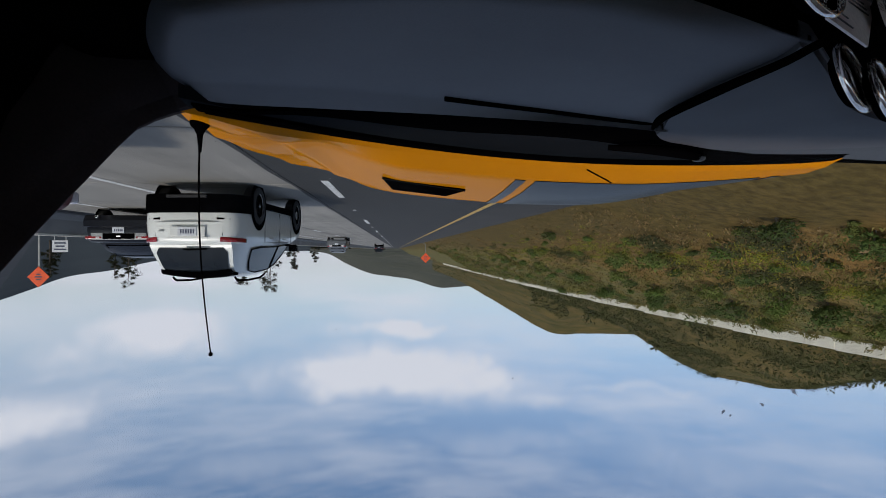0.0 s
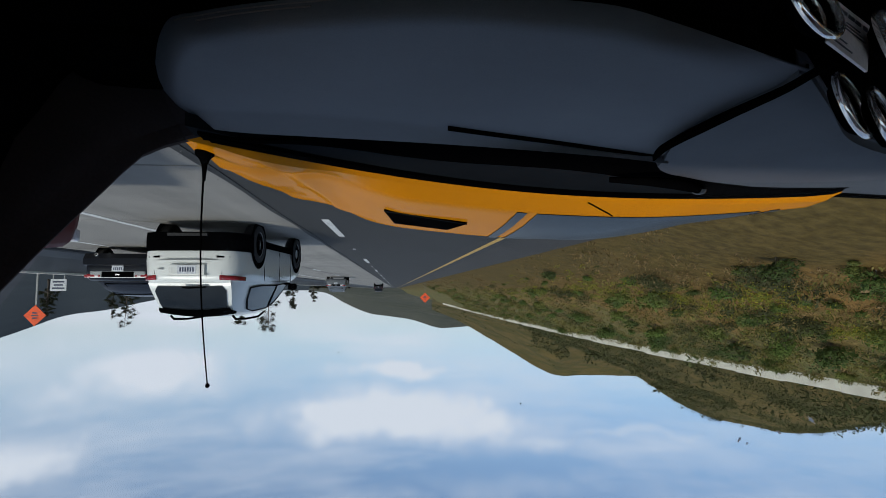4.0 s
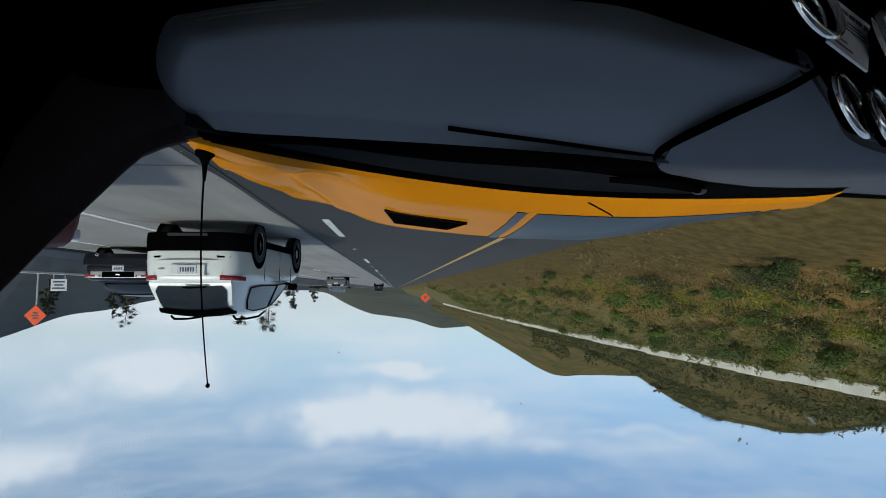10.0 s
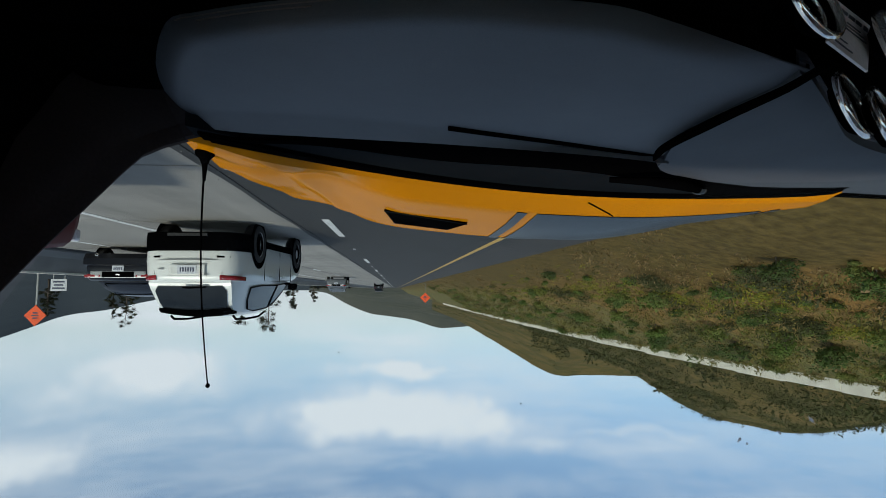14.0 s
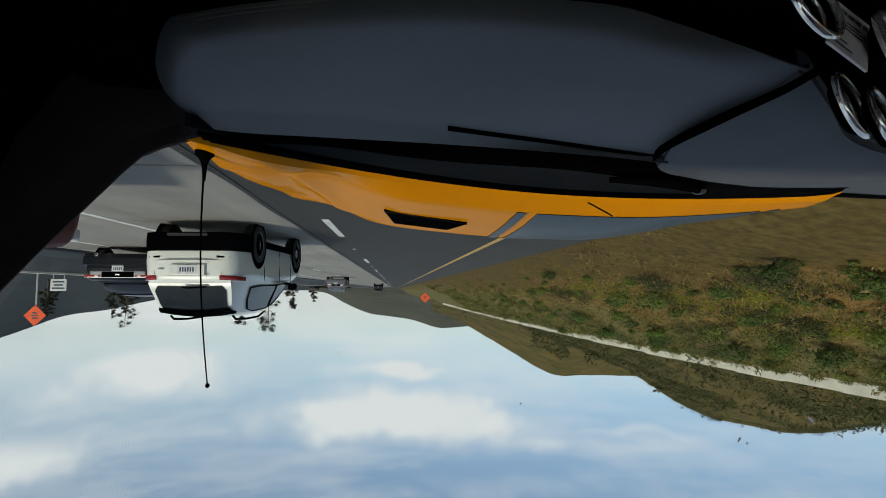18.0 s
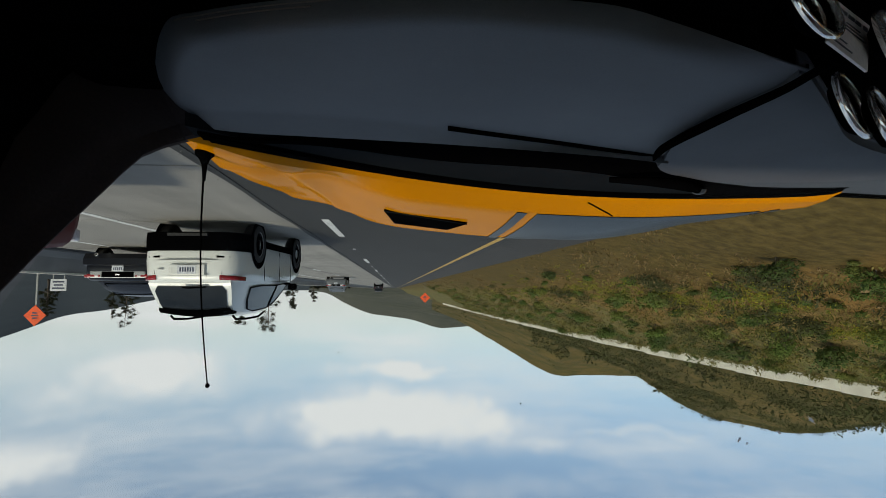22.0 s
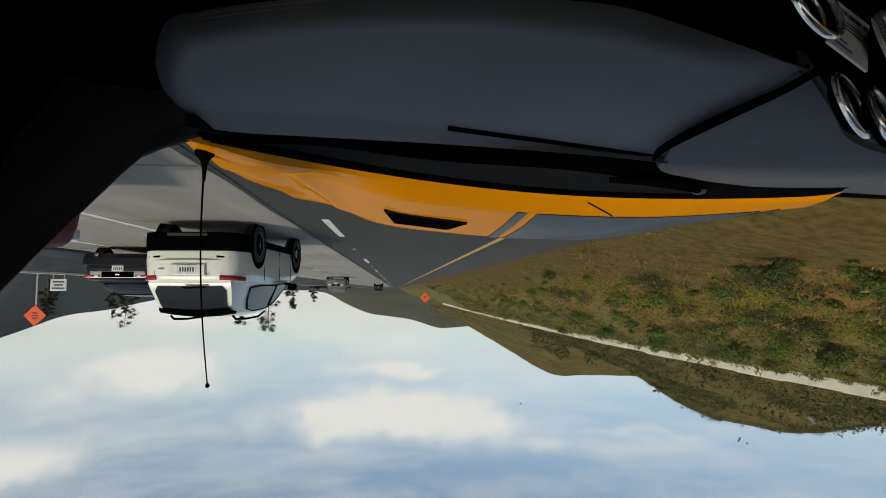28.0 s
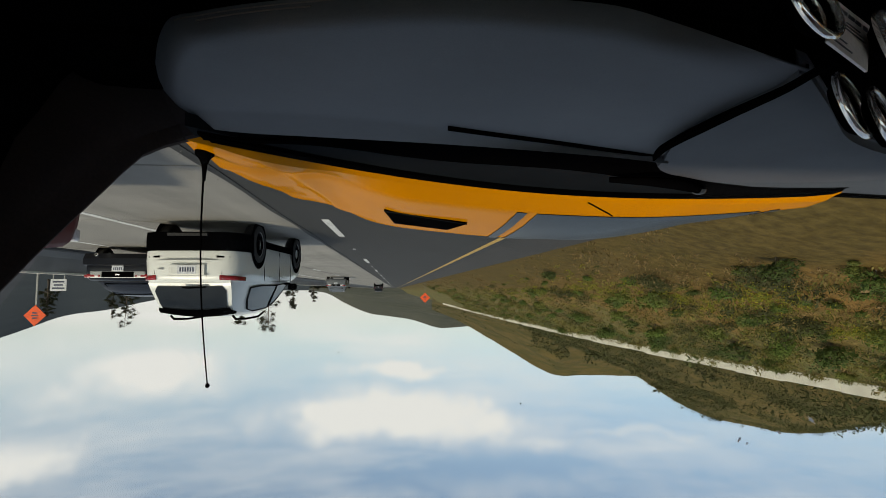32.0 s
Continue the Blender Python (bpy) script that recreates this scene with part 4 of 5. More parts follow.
        lamp = part("tail_lamp", box(*sorted((s * hw * 0.48, s * hw * 0.90)), -0.005, 0.10, belt - 0.19, belt - 0.08, 0.03), TAIL_RED, v, "red tail lamp")
        part("reverse_lamp", box(*sorted((s * hw * 0.55, s * hw * 0.66)), -0.012, 0.02, belt - 0.16, belt - 0.11, 0.01), LAMP_CLEAR, lamp)
        wrap = part("tail_lamp_side", box(*sorted((s * hw * 0.90, s * (hw * 0.992))), 0.035, 0.32, belt - 0.17, belt - 0.085, 0.02), TAIL_RED, v)
        part("rear_reflector", box(*sorted((s * hw * 0.55, s * hw * 0.92)), 0.0, 0.05, clear + 0.31, clear + 0.34, 0.008), BLACK, v)
        part("headlamp", box(*sorted((s * hw * 0.5, s * hw * 0.86)), L - 0.16, L - 0.05, nose - 0.27, nose - 0.15, 0.03), LAMP_CLEAR, v)
    i0, i1 = (0, 2)
    q = [mid(at(i0, 1, -0.86), at(i1, 1, -0.86), 0.12), mid(at(i0, 1, 0.86), at(i1, 1, 0.86), 0.12), mid(at(i0, 1, 0.9), at(i1, 1, 0.9), 0.93), mid(at(i0, 1, -0.9), at(i1, 1, -0.9), 0.93)]
    if kind == "suv":
        q = [Vector((-w0 * 0.86, 0.085, belt + 0.06)), Vector((w0 * 0.86, 0.085, belt + 0.06)), Vector((w1 * 0.95, 0.30, height - 0.16)), Vector((-w1 * 0.95, 0.30, height - 0.16))]
    back = part("rear_window", panel(q, (0, -0.03, 0.015)), TINT, v, "tinted rear window")
    part("rear_window_frame", tube([p + Vector((0, -0.03, 0.015)) for p in q + q[:1]], 0.014, 6), BLACK, back)
    if kind == "suv":
        part("wiper", tube((Vector((0.02, 0.035, belt + 0.10)), Vector((0.35, 0.05, belt + 0.13)), Vector((0.52, 0.06, belt + 0.12))), 0.012, 6), BLACK, back, "black rear wiper")
        part("spoiler", slab([[(x, y, height - 0.02 - (0.05 if y < 0.2 else 0) - 0.04 * (x / w1) ** 2) for x in np.linspace(-w1, w1, 9)] for y in (0.16, 0.3, 0.6)], 0.04, "spoiler"), paint_mat, v)
        for s in (1, -1):
            rail = part("roof_rail", tube([Vector((s * w1 * 0.86, y, height + z)) for y, z in ((0.55, 0.0), (0.7, 0.05), (1.4, 0.065), (2.0, 0.05), (2.15, -0.02))], 0.02, 8), BLACK, v, "black roof rail")
        bump = part("rear_bumper", slab([[(x, y - 0.05 * (1 - (x / hw) ** 2), z) for x in np.linspace(-hw * 0.97, hw * 0.97, 13)] for y, z in ((-0.03, 0.53), (-0.05, 0.50), (-0.04, 0.34), (0.06, 0.24))], (0, 0.12, 0), "bumper"), BLACK, v, "black lower bumper")
        part("tow_panel", box(-0.22, 0.42, -0.04, 0.0, 0.27, 0.38, 0.01), PANEL_GREY, bump)
        part("tailgate_step", box(-hw * 0.6, hw * 0.6, -0.022, 0.02, belt - 0.30, belt - 0.275, 0.008), paint_mat, v)
        for gx in (-hw * 0.66, hw * 0.66):
            part("tailgate_gap", box(gx - 0.004, gx + 0.004, -0.004, 0.03, clear + 0.3, belt - 0.26), BLACK, v)
    else:
        part("rear_bumper", slab([[(x, y - 0.06 * (1 - (x / hw) ** 2), z) for x in np.linspace(-hw * 0.98, hw * 0.98, 13)] for y, z in ((0.0, 0.56), (-0.05, 0.53), (-0.05, 0.36), (0.05, 0.22))], (0, 0.14, 0), "bumper"), paint_mat, v)
        strip = part("boot_strip", box(-hw * 0.80, hw * 0.80, -0.004, 0.03, belt - 0.27, belt - 0.075, 0.02), STEEL if kind == "sedan" else CHROME, v, "satin grey panel between the lamps")
        part("strip_centre", box(-hw * 0.46, hw * 0.46, -0.012, 0.0, belt - 0.25, belt - 0.09, 0.01), BLACK, strip)
        part("badge", box(-0.06, 0.06, -0.02, -0.011, belt - 0.19, belt - 0.15, 0.01), CHROME, strip, "small bright badge")
        part("exhaust", lathe(((0.03, 0), (0.04, 0), (0.04, 0.1), (0.03, 0.1)), 14), CHROME, v).matrix_basis = pose(hw * 0.6, 0.02, 0.26, 90, 0, 0)
    plate = part("plate", box(-0.155, 0.155, -0.03, 0.0, belt - 0.42, belt - 0.26, 0.004), PLATE, v, "pale plate with dark bars")
    for i in range(5):
        part("bar", box(-0.12 + i * 0.05, -0.09 + i * 0.05, -0.034, -0.029, belt - 0.37, belt - 0.30), INK, plate)
    return v


def white_suv(m):
    """A rounded SUV: body and greenhouse lofted, bumper, lamps and trim wrapped round its tail."""
    v = thing("suv", "white mid-size SUV with black lower bumper and black roof rails", "car", m, group="traffic on the freeway")
    hw, L = 0.88, 4.66
    plan = ((0, -0.035), (0.3, -0.028), (0.5, -0.012), (0.66, 0.02), (0.78, 0.065), (0.88, 0.14), (0.955, 0.30), (0.99, 0.58), (1.0, 0.95))

    def tail(t, off):
        """A point of the tail's outline, t from the middle (0) round the corner to the side (8)."""
        s, t = (1 if t >= 0 else -1), abs(t)
        x, y = np.interp(t, range(9), [p[0] for p in plan]), np.interp(t, range(9), [p[1] for p in plan])
        lean = np.interp(t, (0, 3, 5, 7, 8), (0, 0.2, 0.7, 0.98, 1.0))
        return Vector((s * (x * hw + off * lean), y - off * (1 - lean), 0))

    def band(name, t0, t1, ends0, ends1, off, mat, parent, label="", bow=0.0):
        rows = []
        for i in range(17):
            f = i / 16
            p = tail(t0 + (t1 - t0) * f, off)
            lo, hi = ends0[0] + (ends1[0] - ends0[0]) * f, ends0[1] + (ends1[1] - ends0[1]) * f
            rows.append([p + Vector((0, bow * (0.25 - (g - 0.5) ** 2), lo + (hi - lo) * g)) for g in (0, 0.2, 0.5, 0.8, 1.0)])
        return part(name, slab(rows, (0, 0.03, 0), name), mat, parent, label)

    body = part("body", loft_body(((0.0, hw * 0.62, 0.52, 0.97), (0.03, hw * 0.74, 0.45, 1.04), (0.09, hw * 0.84, 0.40, 1.08), (0.20, hw * 0.925, 0.35, 1.10), (0.45, hw * 0.98, 0.32, 1.10), (0.95, hw, 0.30, 1.09),
                                   (2.4, hw, 0.30, 1.05), (3.3, hw * 0.995, 0.30, 1.03), (3.75, hw * 0.98, 0.30, 0.99), (4.3, hw * 0.93, 0.32, 0.90), (4.56, hw * 0.80, 0.36, 0.78), (4.66, hw * 0.6, 0.44, 0.68)), "body"), WHITE_CAR, v)
    st = ((0.08, 1.03, 1.09, 0.80, 0.78), (0.14, 1.03, 1.20, 0.84, 0.77), (0.26, 1.03, 1.40, 0.89, 0.73), (0.40, 1.03, 1.555, 0.92, 0.69), (0.58, 1.03, 1.635, 0.94, 0.67), (1.2, 1.03, 1.672, 0.95, 0.67), (2.0, 1.03, 1.665, 0.95, 0.67),
          (2.5, 1.03, 1.59, 0.95, 0.69), (2.95, 1.02, 1.40, 0.95, 0.75), (3.5, 0.98, 1.03, 0.93, 0.86))
    part("cabin", cabin([(y, z0, z1, a * hw, b * hw) for y, z0, z1, a, b in st], "cabin"), WHITE_CAR, v)
    at = lambda y, k: float(np.interp(y, [q[0] for q in st], [q[k] for q in st]))
    side = lambda y, f, s: Vector((s * hw * (at(y, 3) + (at(y, 4) - at(y, 3)) * f), y, at(y, 1) + (at(y, 2) - at(y, 1)) * f))
    # rear window and the dark spoiler over it
    rows = []
    for i, y in enumerate((0.095, 0.14, 0.20, 0.26, 0.33, 0.40, 0.46)):
        w = hw * at(y, 4) * (0.80 if i in (0, 6) else 0.90)
        rows.append([(w * f, y - 0.018 - 0.02 * (1 - f * f), at(y, 2) + 0.018 + 0.012 * (1 - f * f)) for f in np.linspace(-1, 1, 11)])
    back = part("rear_window", slab(rows, (0, 0.02, -0.01), "rear_window"), TINT, v, "dark tinted rear window")
    part("wiper", tube((Vector((-0.30, 0.03, 1.150)), Vector((0.0, 0.015, 1.165)), Vector((0.10, 0.02, 1.155))), 0.014, 6), BLACK, back, "black rear wiper")
    part("spoiler", slab([[(x, y, z - 0.06 * (x / 0.62) ** 2) for x in np.linspace(-0.62, 0.62, 11)] for y, z in ((0.30, 1.60), (0.36, 1.645), (0.62, 1.672))], 0.045, "spoiler"), BLACK, v, "dark roof spoiler")
    # lower bumper, shelf, tailgate and its plate
    bump = band("rear_bumper", -8, 8, (0.23, 0.545), (0.23, 0.545), 0.016, BLACK, v, "black lower bumper", bow=-0.10)
    part("tow_panel", box(-0.34, 0.34, -0.085, -0.03, 0.25, 0.30, 0.012), TYRE, bump, "grey insert under the bumper")
    band("bumper_shelf", -5.2, 5.2, (0.70, 0.725), (0.70, 0.725), 0.020, WHITE_CAR, v)
    for s in (1, -1):
        band("rear_reflector", s * 2.3, s * 4.0, (0.625, 0.66), (0.635, 0.66), 0.016, BLACK, v, "dark slot reflector")
        lamp = band("tail_lamp", s * 2.7, s * 6.2, (0.95, 1.03), (0.975, 1.045), 0.014, TAIL_RED, v, "red wrap-round tail lamp", bow=-0.05)
        band("reverse_lamp", s * 3.0, s * 4.2, (0.985, 1.015), (0.985, 1.02), 0.024, LAMP_CLEAR, lamp)
        band("tailgate_gap", s * 2.9, s * 2.96, (0.73, 0.94), (0.73, 0.94), 0.008, BLACK, v)
        outline = [side(y, f, s) for y, f in ((0.80, 0.20), (1.3, 0.13), (2.2, 0.12), (3.22, 0.16), (2.95, 0.62), (2.62, 0.84), (2.2, 0.88), (1.4, 0.88), (1.05, 0.82), (0.86, 0.55))]
        pane = part("side_window", panel(outline, (s * 0.024, 0, 0.006)), TINT, v, "tinted side glass")
        part("window_trim", tube([p + Vector((s * 0.026, 0, 0.006)) for p in outline + outline[:1]], 0.011, 6), BLACK, pane)
        for y in (2.32,):
            part("centre_pillar", panel([side(y, 0.12, s), side(y + 0.07, 0.12, s), side(y + 0.02, 0.88, s), side(y - 0.05, 0.88, s)], (s * 0.030, 0, 0.007)), BLACK, pane)
        rail = part("roof_rail", tube([Vector((s * 0.56, y, z)) for y, z in ((0.62, 1.655), (0.74, 1.715), (1.3, 1.74), (2.0, 1.73), (2.3, 1.665))], 0.021, 8), BLACK, v, "black roof rail")
        for wy in (0.98, 3.72):
            wheel(v, s * (hw - 0.092), wy, 0.36)
            ring = part("wheel_arch", lathe([(0.435, -0.015), (0.445, 0.0), (0.435, 0.015), (0.10, 0.015)], 30), BLACK, v, "dark wheel arch")
            ring.matrix_basis = Matrix.Translation((s * (hw - 0.003), wy, 0.37)) @ pose(0, 0, 0, 0, 90 * s, 0)
            ring.scale = (1, 1, 0.3)
        part("sill", box(*sorted((s * (hw - 0.06), s * (hw + 0.010))), 1.36, 3.34, 0.27, 0.40, 0.02), BLACK, v, "black sill cladding")
        mirror = part("door_mirror", box(*sorted((s * (hw + 0.03), s * (hw + 0.22))), 2.86, 3.00, 1.06, 1.20, 0.045), BLACK, v, "black door mirror")
        part("mirror_stalk", box(*sorted((s * (hw - 0.05), s * (hw + 0.06))), 2.90, 2.97, 1.05, 1.09, 0.01), BLACK, mirror)
        for y in (1.62, 2.50):
            part("door_handle", box(*sorted((s * (hw - 0.004), s * (hw + 0.028))), y, y + 0.17, 0.93, 0.96, 0.008), WHITE_CAR, v)
        for y in (1.34, 2.34, 3.22):
            part("door_gap", box(*sorted((s * (hw - 0.01), s * (hw + 0.002))), y, y + 0.007, 0.42, 1.02), COWL, v)
        part("headlamp", box(*sorted((s * hw * 0.5, s * hw * 0.86)), 4.42, 4.54, 0.66, 0.78, 0.03), LAMP_CLEAR, v)
    recess = part("plate_recess", box(-0.30, 0.30, -0.050, -0.02, 0.775, 0.945, 0.012), WHITE_CAR, v, "pale recess round the plate")
    plate = part("plate", box(-0.16, 0.16, -0.062, -0.048, 0.785, 0.935, 0.004), PLATE, recess, "pale plate with dark bars")
    part("grab_strip", box(-0.34, 0.34, -0.062, -0.03, 0.955, 0.975, 0.006), WHITE_CAR, v)
    for i in range(6):
        part("bar", box(-0.125 + i * 0.043, -0.10 + i * 0.043, -0.066, -0.061, 0.825, 0.895), INK, plate)
    part("badge", box(0.42, 0.50, -0.03, -0.005, 0.84, 0.862, 0.004), STEEL, v)
    return v


white_suv(pose(3.53, 9.40, 0, 0, 0, 4.2) @ Matrix.Diagonal((1.0, 1.0, 1.03, 1.0)))
vehicle("sedan", "black four-door saloon with chrome window trim", pose(7.75, 15.6, 0, 0, 0, 0), BLACK_CAR, 4.9, 1.86, 1.44, 0.98, "sedan")
vehicle("hatchback", "dark red compact car in the next lane", pose(3.85, 1.35, 0, 0, 0, 0), RED_CAR, 4.2, 1.76, 1.5, 0.98, "hatch")
vehicle("far_car", "small grey car far ahead on the freeway", pose(5.7, 52, 0, 0, 0, 0), GREY_CAR, 4.6, 1.85, 1.5, 1.0, "hatch")
vehicle("far_van", "dark car far ahead on the freeway", pose(3.4, 110, 0, 0, 0, 0), BLACK_CAR, 4.7, 1.9, 1.75, 1.1, "suv")


# ---- roadside things ----
def road_sign(name, label, x, y, z, lift, size=1.15):
    s = thing(name, label, "road sign", pose(x, y, z), group="orange work signs")
    b = box(-size / 2, size / 2, -0.012, 0.012, -size / 2, size / 2, 0.006)
    bmesh.ops.rotate(b, cent=(0, 0, 0), matrix=Matrix.Rotation(radians(45), 3, "Y"), verts=b.verts)
    bmesh.ops.translate(b, vec=(0, 0, lift), verts=b.verts)
    board = part("board", b, SIGN_ORANGE, s, "orange diamond board")
    q = size / 1.15
    for i, w in enumerate((0.36, 0.5, 0.36)):
        part("bar", box(-w * q / 2, w * q / 2, -0.018, -0.012, lift + (0.15 - i * 0.2) * q, lift + (0.25 - i * 0.2) * q), INK, board)
    part("post", box(-0.03, 0.03, 0.014, 0.05, -0.3, lift + size * 0.6, 0.005), STEEL, s)
    for q in (-1, 1):
        part("foot", box(-0.5, 0.5, 0.01 + 0.25 * q, 0.05 + 0.25 * q, 0.0, 0.04), STEEL, s)
    return s


road_sign("work_sign", "orange diamond work sign behind the barrier", 12.4, 19.6, -0.19, 2.32, 0.52)
road_sign("work_sign", "orange diamond work sign on the verge", -5.4, 95.0, 0.15, 2.6, 1.3)

board_sign = thing("roadside_sign", "pale rectangular roadside board on two posts", "road sign", pose(46.5, 78.0, -2.2) @ Matrix.Diagonal((1.5, 1.0, 1.5, 1.0)))
board = part("board", box(-0.7, 0.7, -0.03, 0.0, 1.35, 2.45, 0.01), PLATE, board_sign, "pale board with grey bars")
for i, w in enumerate((1.1, 0.8, 1.0)):
    part("bar", box(-w / 2, w / 2, -0.036, -0.03, 2.12 - i * 0.3, 2.27 - i * 0.3), INK, board)
for x in (-0.5, 0.5):
    part("post", box(x - 0.04, x + 0.04, 0.0, 0.06, -0.3, 2.4, 0.005), STEEL, board_sign)


# ---- plants ----
rng = random.Random(4)


def leaf_cloud(count, spread, size, seed, squash=0.8, hollow=0.45):
    """Small leaf faces scattered through an uneven clump."""
    r = random.Random(seed)
    verts, faces = [], []
    bumps = [(Vector((r.uniform(-1, 1), r.uniform(-1, 1), r.uniform(-0.4, 1))).normalized(), r.uniform(0.55, 1.1)) for _ in range(9)]
    while len(faces) < count:
        d = Vector((r.gauss(0, 1), r.gauss(0, 1), r.gauss(0, 1))).normalized()
        lim = max(s * max(0.0, d.dot(b)) ** 2 for b, s in bumps)
        if r.random() > lim + 0.15:
            continue
        p = d * spread * lim * r.uniform(hollow, 1.0)
        p.z = p.z * squash + spread * squash * 0.75
        if p.z < 0.02:
            continue
        u = Vector((r.gauss(0, 1), r.gauss(0, 1), r.gauss(0, 1))).normalized()
        w = u.cross(d).normalized()
        s = size * r.uniform(0.6, 1.3)
        k = len(verts)
        verts += [p - u * s, p + w * s * 0.45, p + u * s, p - w * s * 0.45]
        faces.append((k, k + 1, k + 2, k + 3))
    return verts, faces


shrub_meshes = []
for i in range(5):
    v, f = leaf_cloud(620, 0.7, 0.06, 20 + i, 0.7, 0.55)
    me = solid("shrub_leaves", v, f)
    me.materials.append(WEED)
    tw = tube(((0, 0, -0.15), (0.03, 0.02, 0.2), (0.08, -0.04, 0.5)), (0.03, 0.022, 0.01), 6, "stem")
    tw.materials.append(BARK)
    shrub_meshes.append((me, tw))


def shrub(x, y, scale, i):
    s = thing("weed_bush", "low leafy green weed on the dry verge", "shrub", pose(x, y, verge_z(x, y) - 0.05, 0, 0, i * 67.0), group="shrubs on the verge")
    s.scale = (scale, scale, scale * 0.9)
    leaves, stem = shrub_meshes[i % 5]
    part("crown", leaves, None, s)
    part("stem", stem, None, s)
    return s


spots = [(-8.7, 17.3, 1.25), (-11.6, 13.5, 0.6), (-9.4, 12.2, 0.45), (-12.8, 12.4, 0.6), (-7.8, 17.0, 0.5), (-10.5, 19.0, 0.7), (-13.5, 18.0, 0.8), (-14.8, 15.0, 0.6), (-8.5, 24.0, 0.5), (-12.0, 26.0, 0.8), (-15.0, 24.0, 0.7),
         (-15.2, 9.6, 0.5), (-15.3, 11.4, 0.7), (-15.2, 16.8, 0.75), (-15.1, 20.5, 0.6), (-15.3, 30.0, 0.9), (-15.2, 38.0, 0.9), (-15.2, 47.0, 1.1),
         (-10.0, 14.2, 0.85), (-12.4, 16.0, 0.95), (-9.5, 22.0, 0.9), (-11.0, 25.5, 1.0), (-8.0, 30.0, 0.8), (-12.8, 9.4, 0.7), (-10.8, 9.8, 0.55), (-13.6, 33.0, 1.2), (-10.5, 38.0, 1.1),
         (-11.2, 11.0, 1.0), (-13.0, 11.6, 0.9), (-12.6, 14.4, 1.15), (-13.8, 13.4, 1.0), (-11.6, 18.4, 1.1), (-13.2, 19.6, 1.2), (-12.0, 23.6, 1.2), (-13.8, 27.0, 1.3), (-11.2, 31.0, 1.1), (-14.0, 9.0, 0.8), (-9.0, 20.4, 0.9)]
for i in range(280):
    y = 8 + 100 * rng.random() ** 1.9
    spots.append((-6.0 - 9.7 * rng.random() ** 0.6, y, rng.choice((0.18, 0.25, 0.32, 0.42, 0.55, 0.75)) * rng.uniform(0.8, 1.3)))
for i, (x, y, s) in enumerate(spots):
    shrub(x, y, s, i)


def blades(name, label, material, count, area, height, width, seed, cluster=0.0, lean=0.5):
    """Tufts of narrow blades over the verge, as one mass."""
    r = random.Random(seed)
    verts, faces = [], []
    made = 0
    while made < count:
        x0, x1, y0, y1 = area
        x = r.uniform(x0, x1)
        y = y0 + (y1 - y0) * r.random() ** 1.9
        if cluster and fbm(x * 0.25, y * 0.16, seed, 3) < cluster:
            continue
        made += 1
        z = verge_z(x, y) - 0.02
        far = 1 + y / 60
        for _ in range(6):
            a = r.uniform(0, 2 * math.pi)
            h = height * r.uniform(0.5, 1.3)
            bx, by = x + r.gauss(0, 0.09 * far), y + r.gauss(0, 0.09 * far)
            w = width * far * r.uniform(0.7, 1.3)
            c, s = math.cos(a), math.sin(a)
            k = len(verts)
            verts += [(bx - c * w, by - s * w, z), (bx + c * w, by + s * w, z), (bx + s * h * lean * r.uniform(-1, 1), by - c * h * lean, z + h)]
            faces.append((k, k + 1, k + 2))
    return tagged(part(name, solid(name, verts, faces), material), label, "grass", kind="stuff")


blades("verge_grass", "green spring grass on the verge", GRASS, 7000, (-16.0, -8.0, 4.0, 110.0), 0.09, 0.02, 5, cluster=0.0, lean=0.9)
blades("dry_grass", "dry straw-coloured grass on the verge", DRY, 6000, (-15.9, -4.9, 4.0, 110.0), 0.06, 0.016, 6, cluster=-0.1, lean=0.9)


def scrub_field(name, label, count, place, size, seed, leaves=26, material=None, leaf=0.16):
    """Bushes of a hillside, joined as one mass."""
    r = random.Random(seed)
    forms = [leaf_cloud(leaves, 1.0, leaf, seed * 10 + i, 0.75, 0.6) for i in range(6)]
    verts, faces = [], []
    for _ in range(count):
        p = place(r)
        if p is None:
            continue
        s = size * r.uniform(0.4, 1.4) * (1 if r.random() > 0.06 else 2.0)
        a = r.uniform(0, 6.28)
        c, q = math.cos(a) * s, math.sin(a) * s
        fv, ff = r.choice(forms)
        k = len(verts)
        verts += [(p[0] + v.x * c - v.y * q, p[1] + v.x * q + v.y * c, p[2] + v.z * s - 0.1 * s) for v in fv]
        faces += [tuple(k + i for i in f) for f in ff]
    return tagged(part(name, solid(name, verts, faces), material or SCRUB), label, "scrub", kind="stuff")


def on_mesh(ob, az0, az1, reach):
    """Random places on a hill's near face, by its own vertices."""
    co = [v.co.copy() for v in ob.data.vertices]
    quads = [[co[i] for i in f.vertices] for f in ob.data.polygons]
    quads = [q for q in quads if len(q) == 4 and az0 < math.degrees(math.atan2(q[0].x, q[0].y)) < az1 and math.hypot(q[0].x, q[0].y) < reach]

    def place(r):
        q, u, w = r.choice(quads), r.random(), r.random()
        p = q[0].lerp(q[1], u).lerp(q[3].lerp(q[2], u), w)
        if fbm(p.x * 0.06, p.y * 0.06, 3.0, 3) < r.uniform(-0.6, 0.12):
            return None
        return (p.x, p.y, p.z)
    return place


scrub_field("hill_scrub", "dark scrub dotted over the near hillside", 15000, on_mesh(near_hill, -62, -12, 330), 0.40, 31, 18)
scrub_field("mid_hill_scrub", "dark scrub on the middle hill", 5000, on_mesh(mid_hill, -40, -4, 440), 0.6, 33, 22)
thicket = on_mesh(mid_hill, -18.5, -14.8, 330)
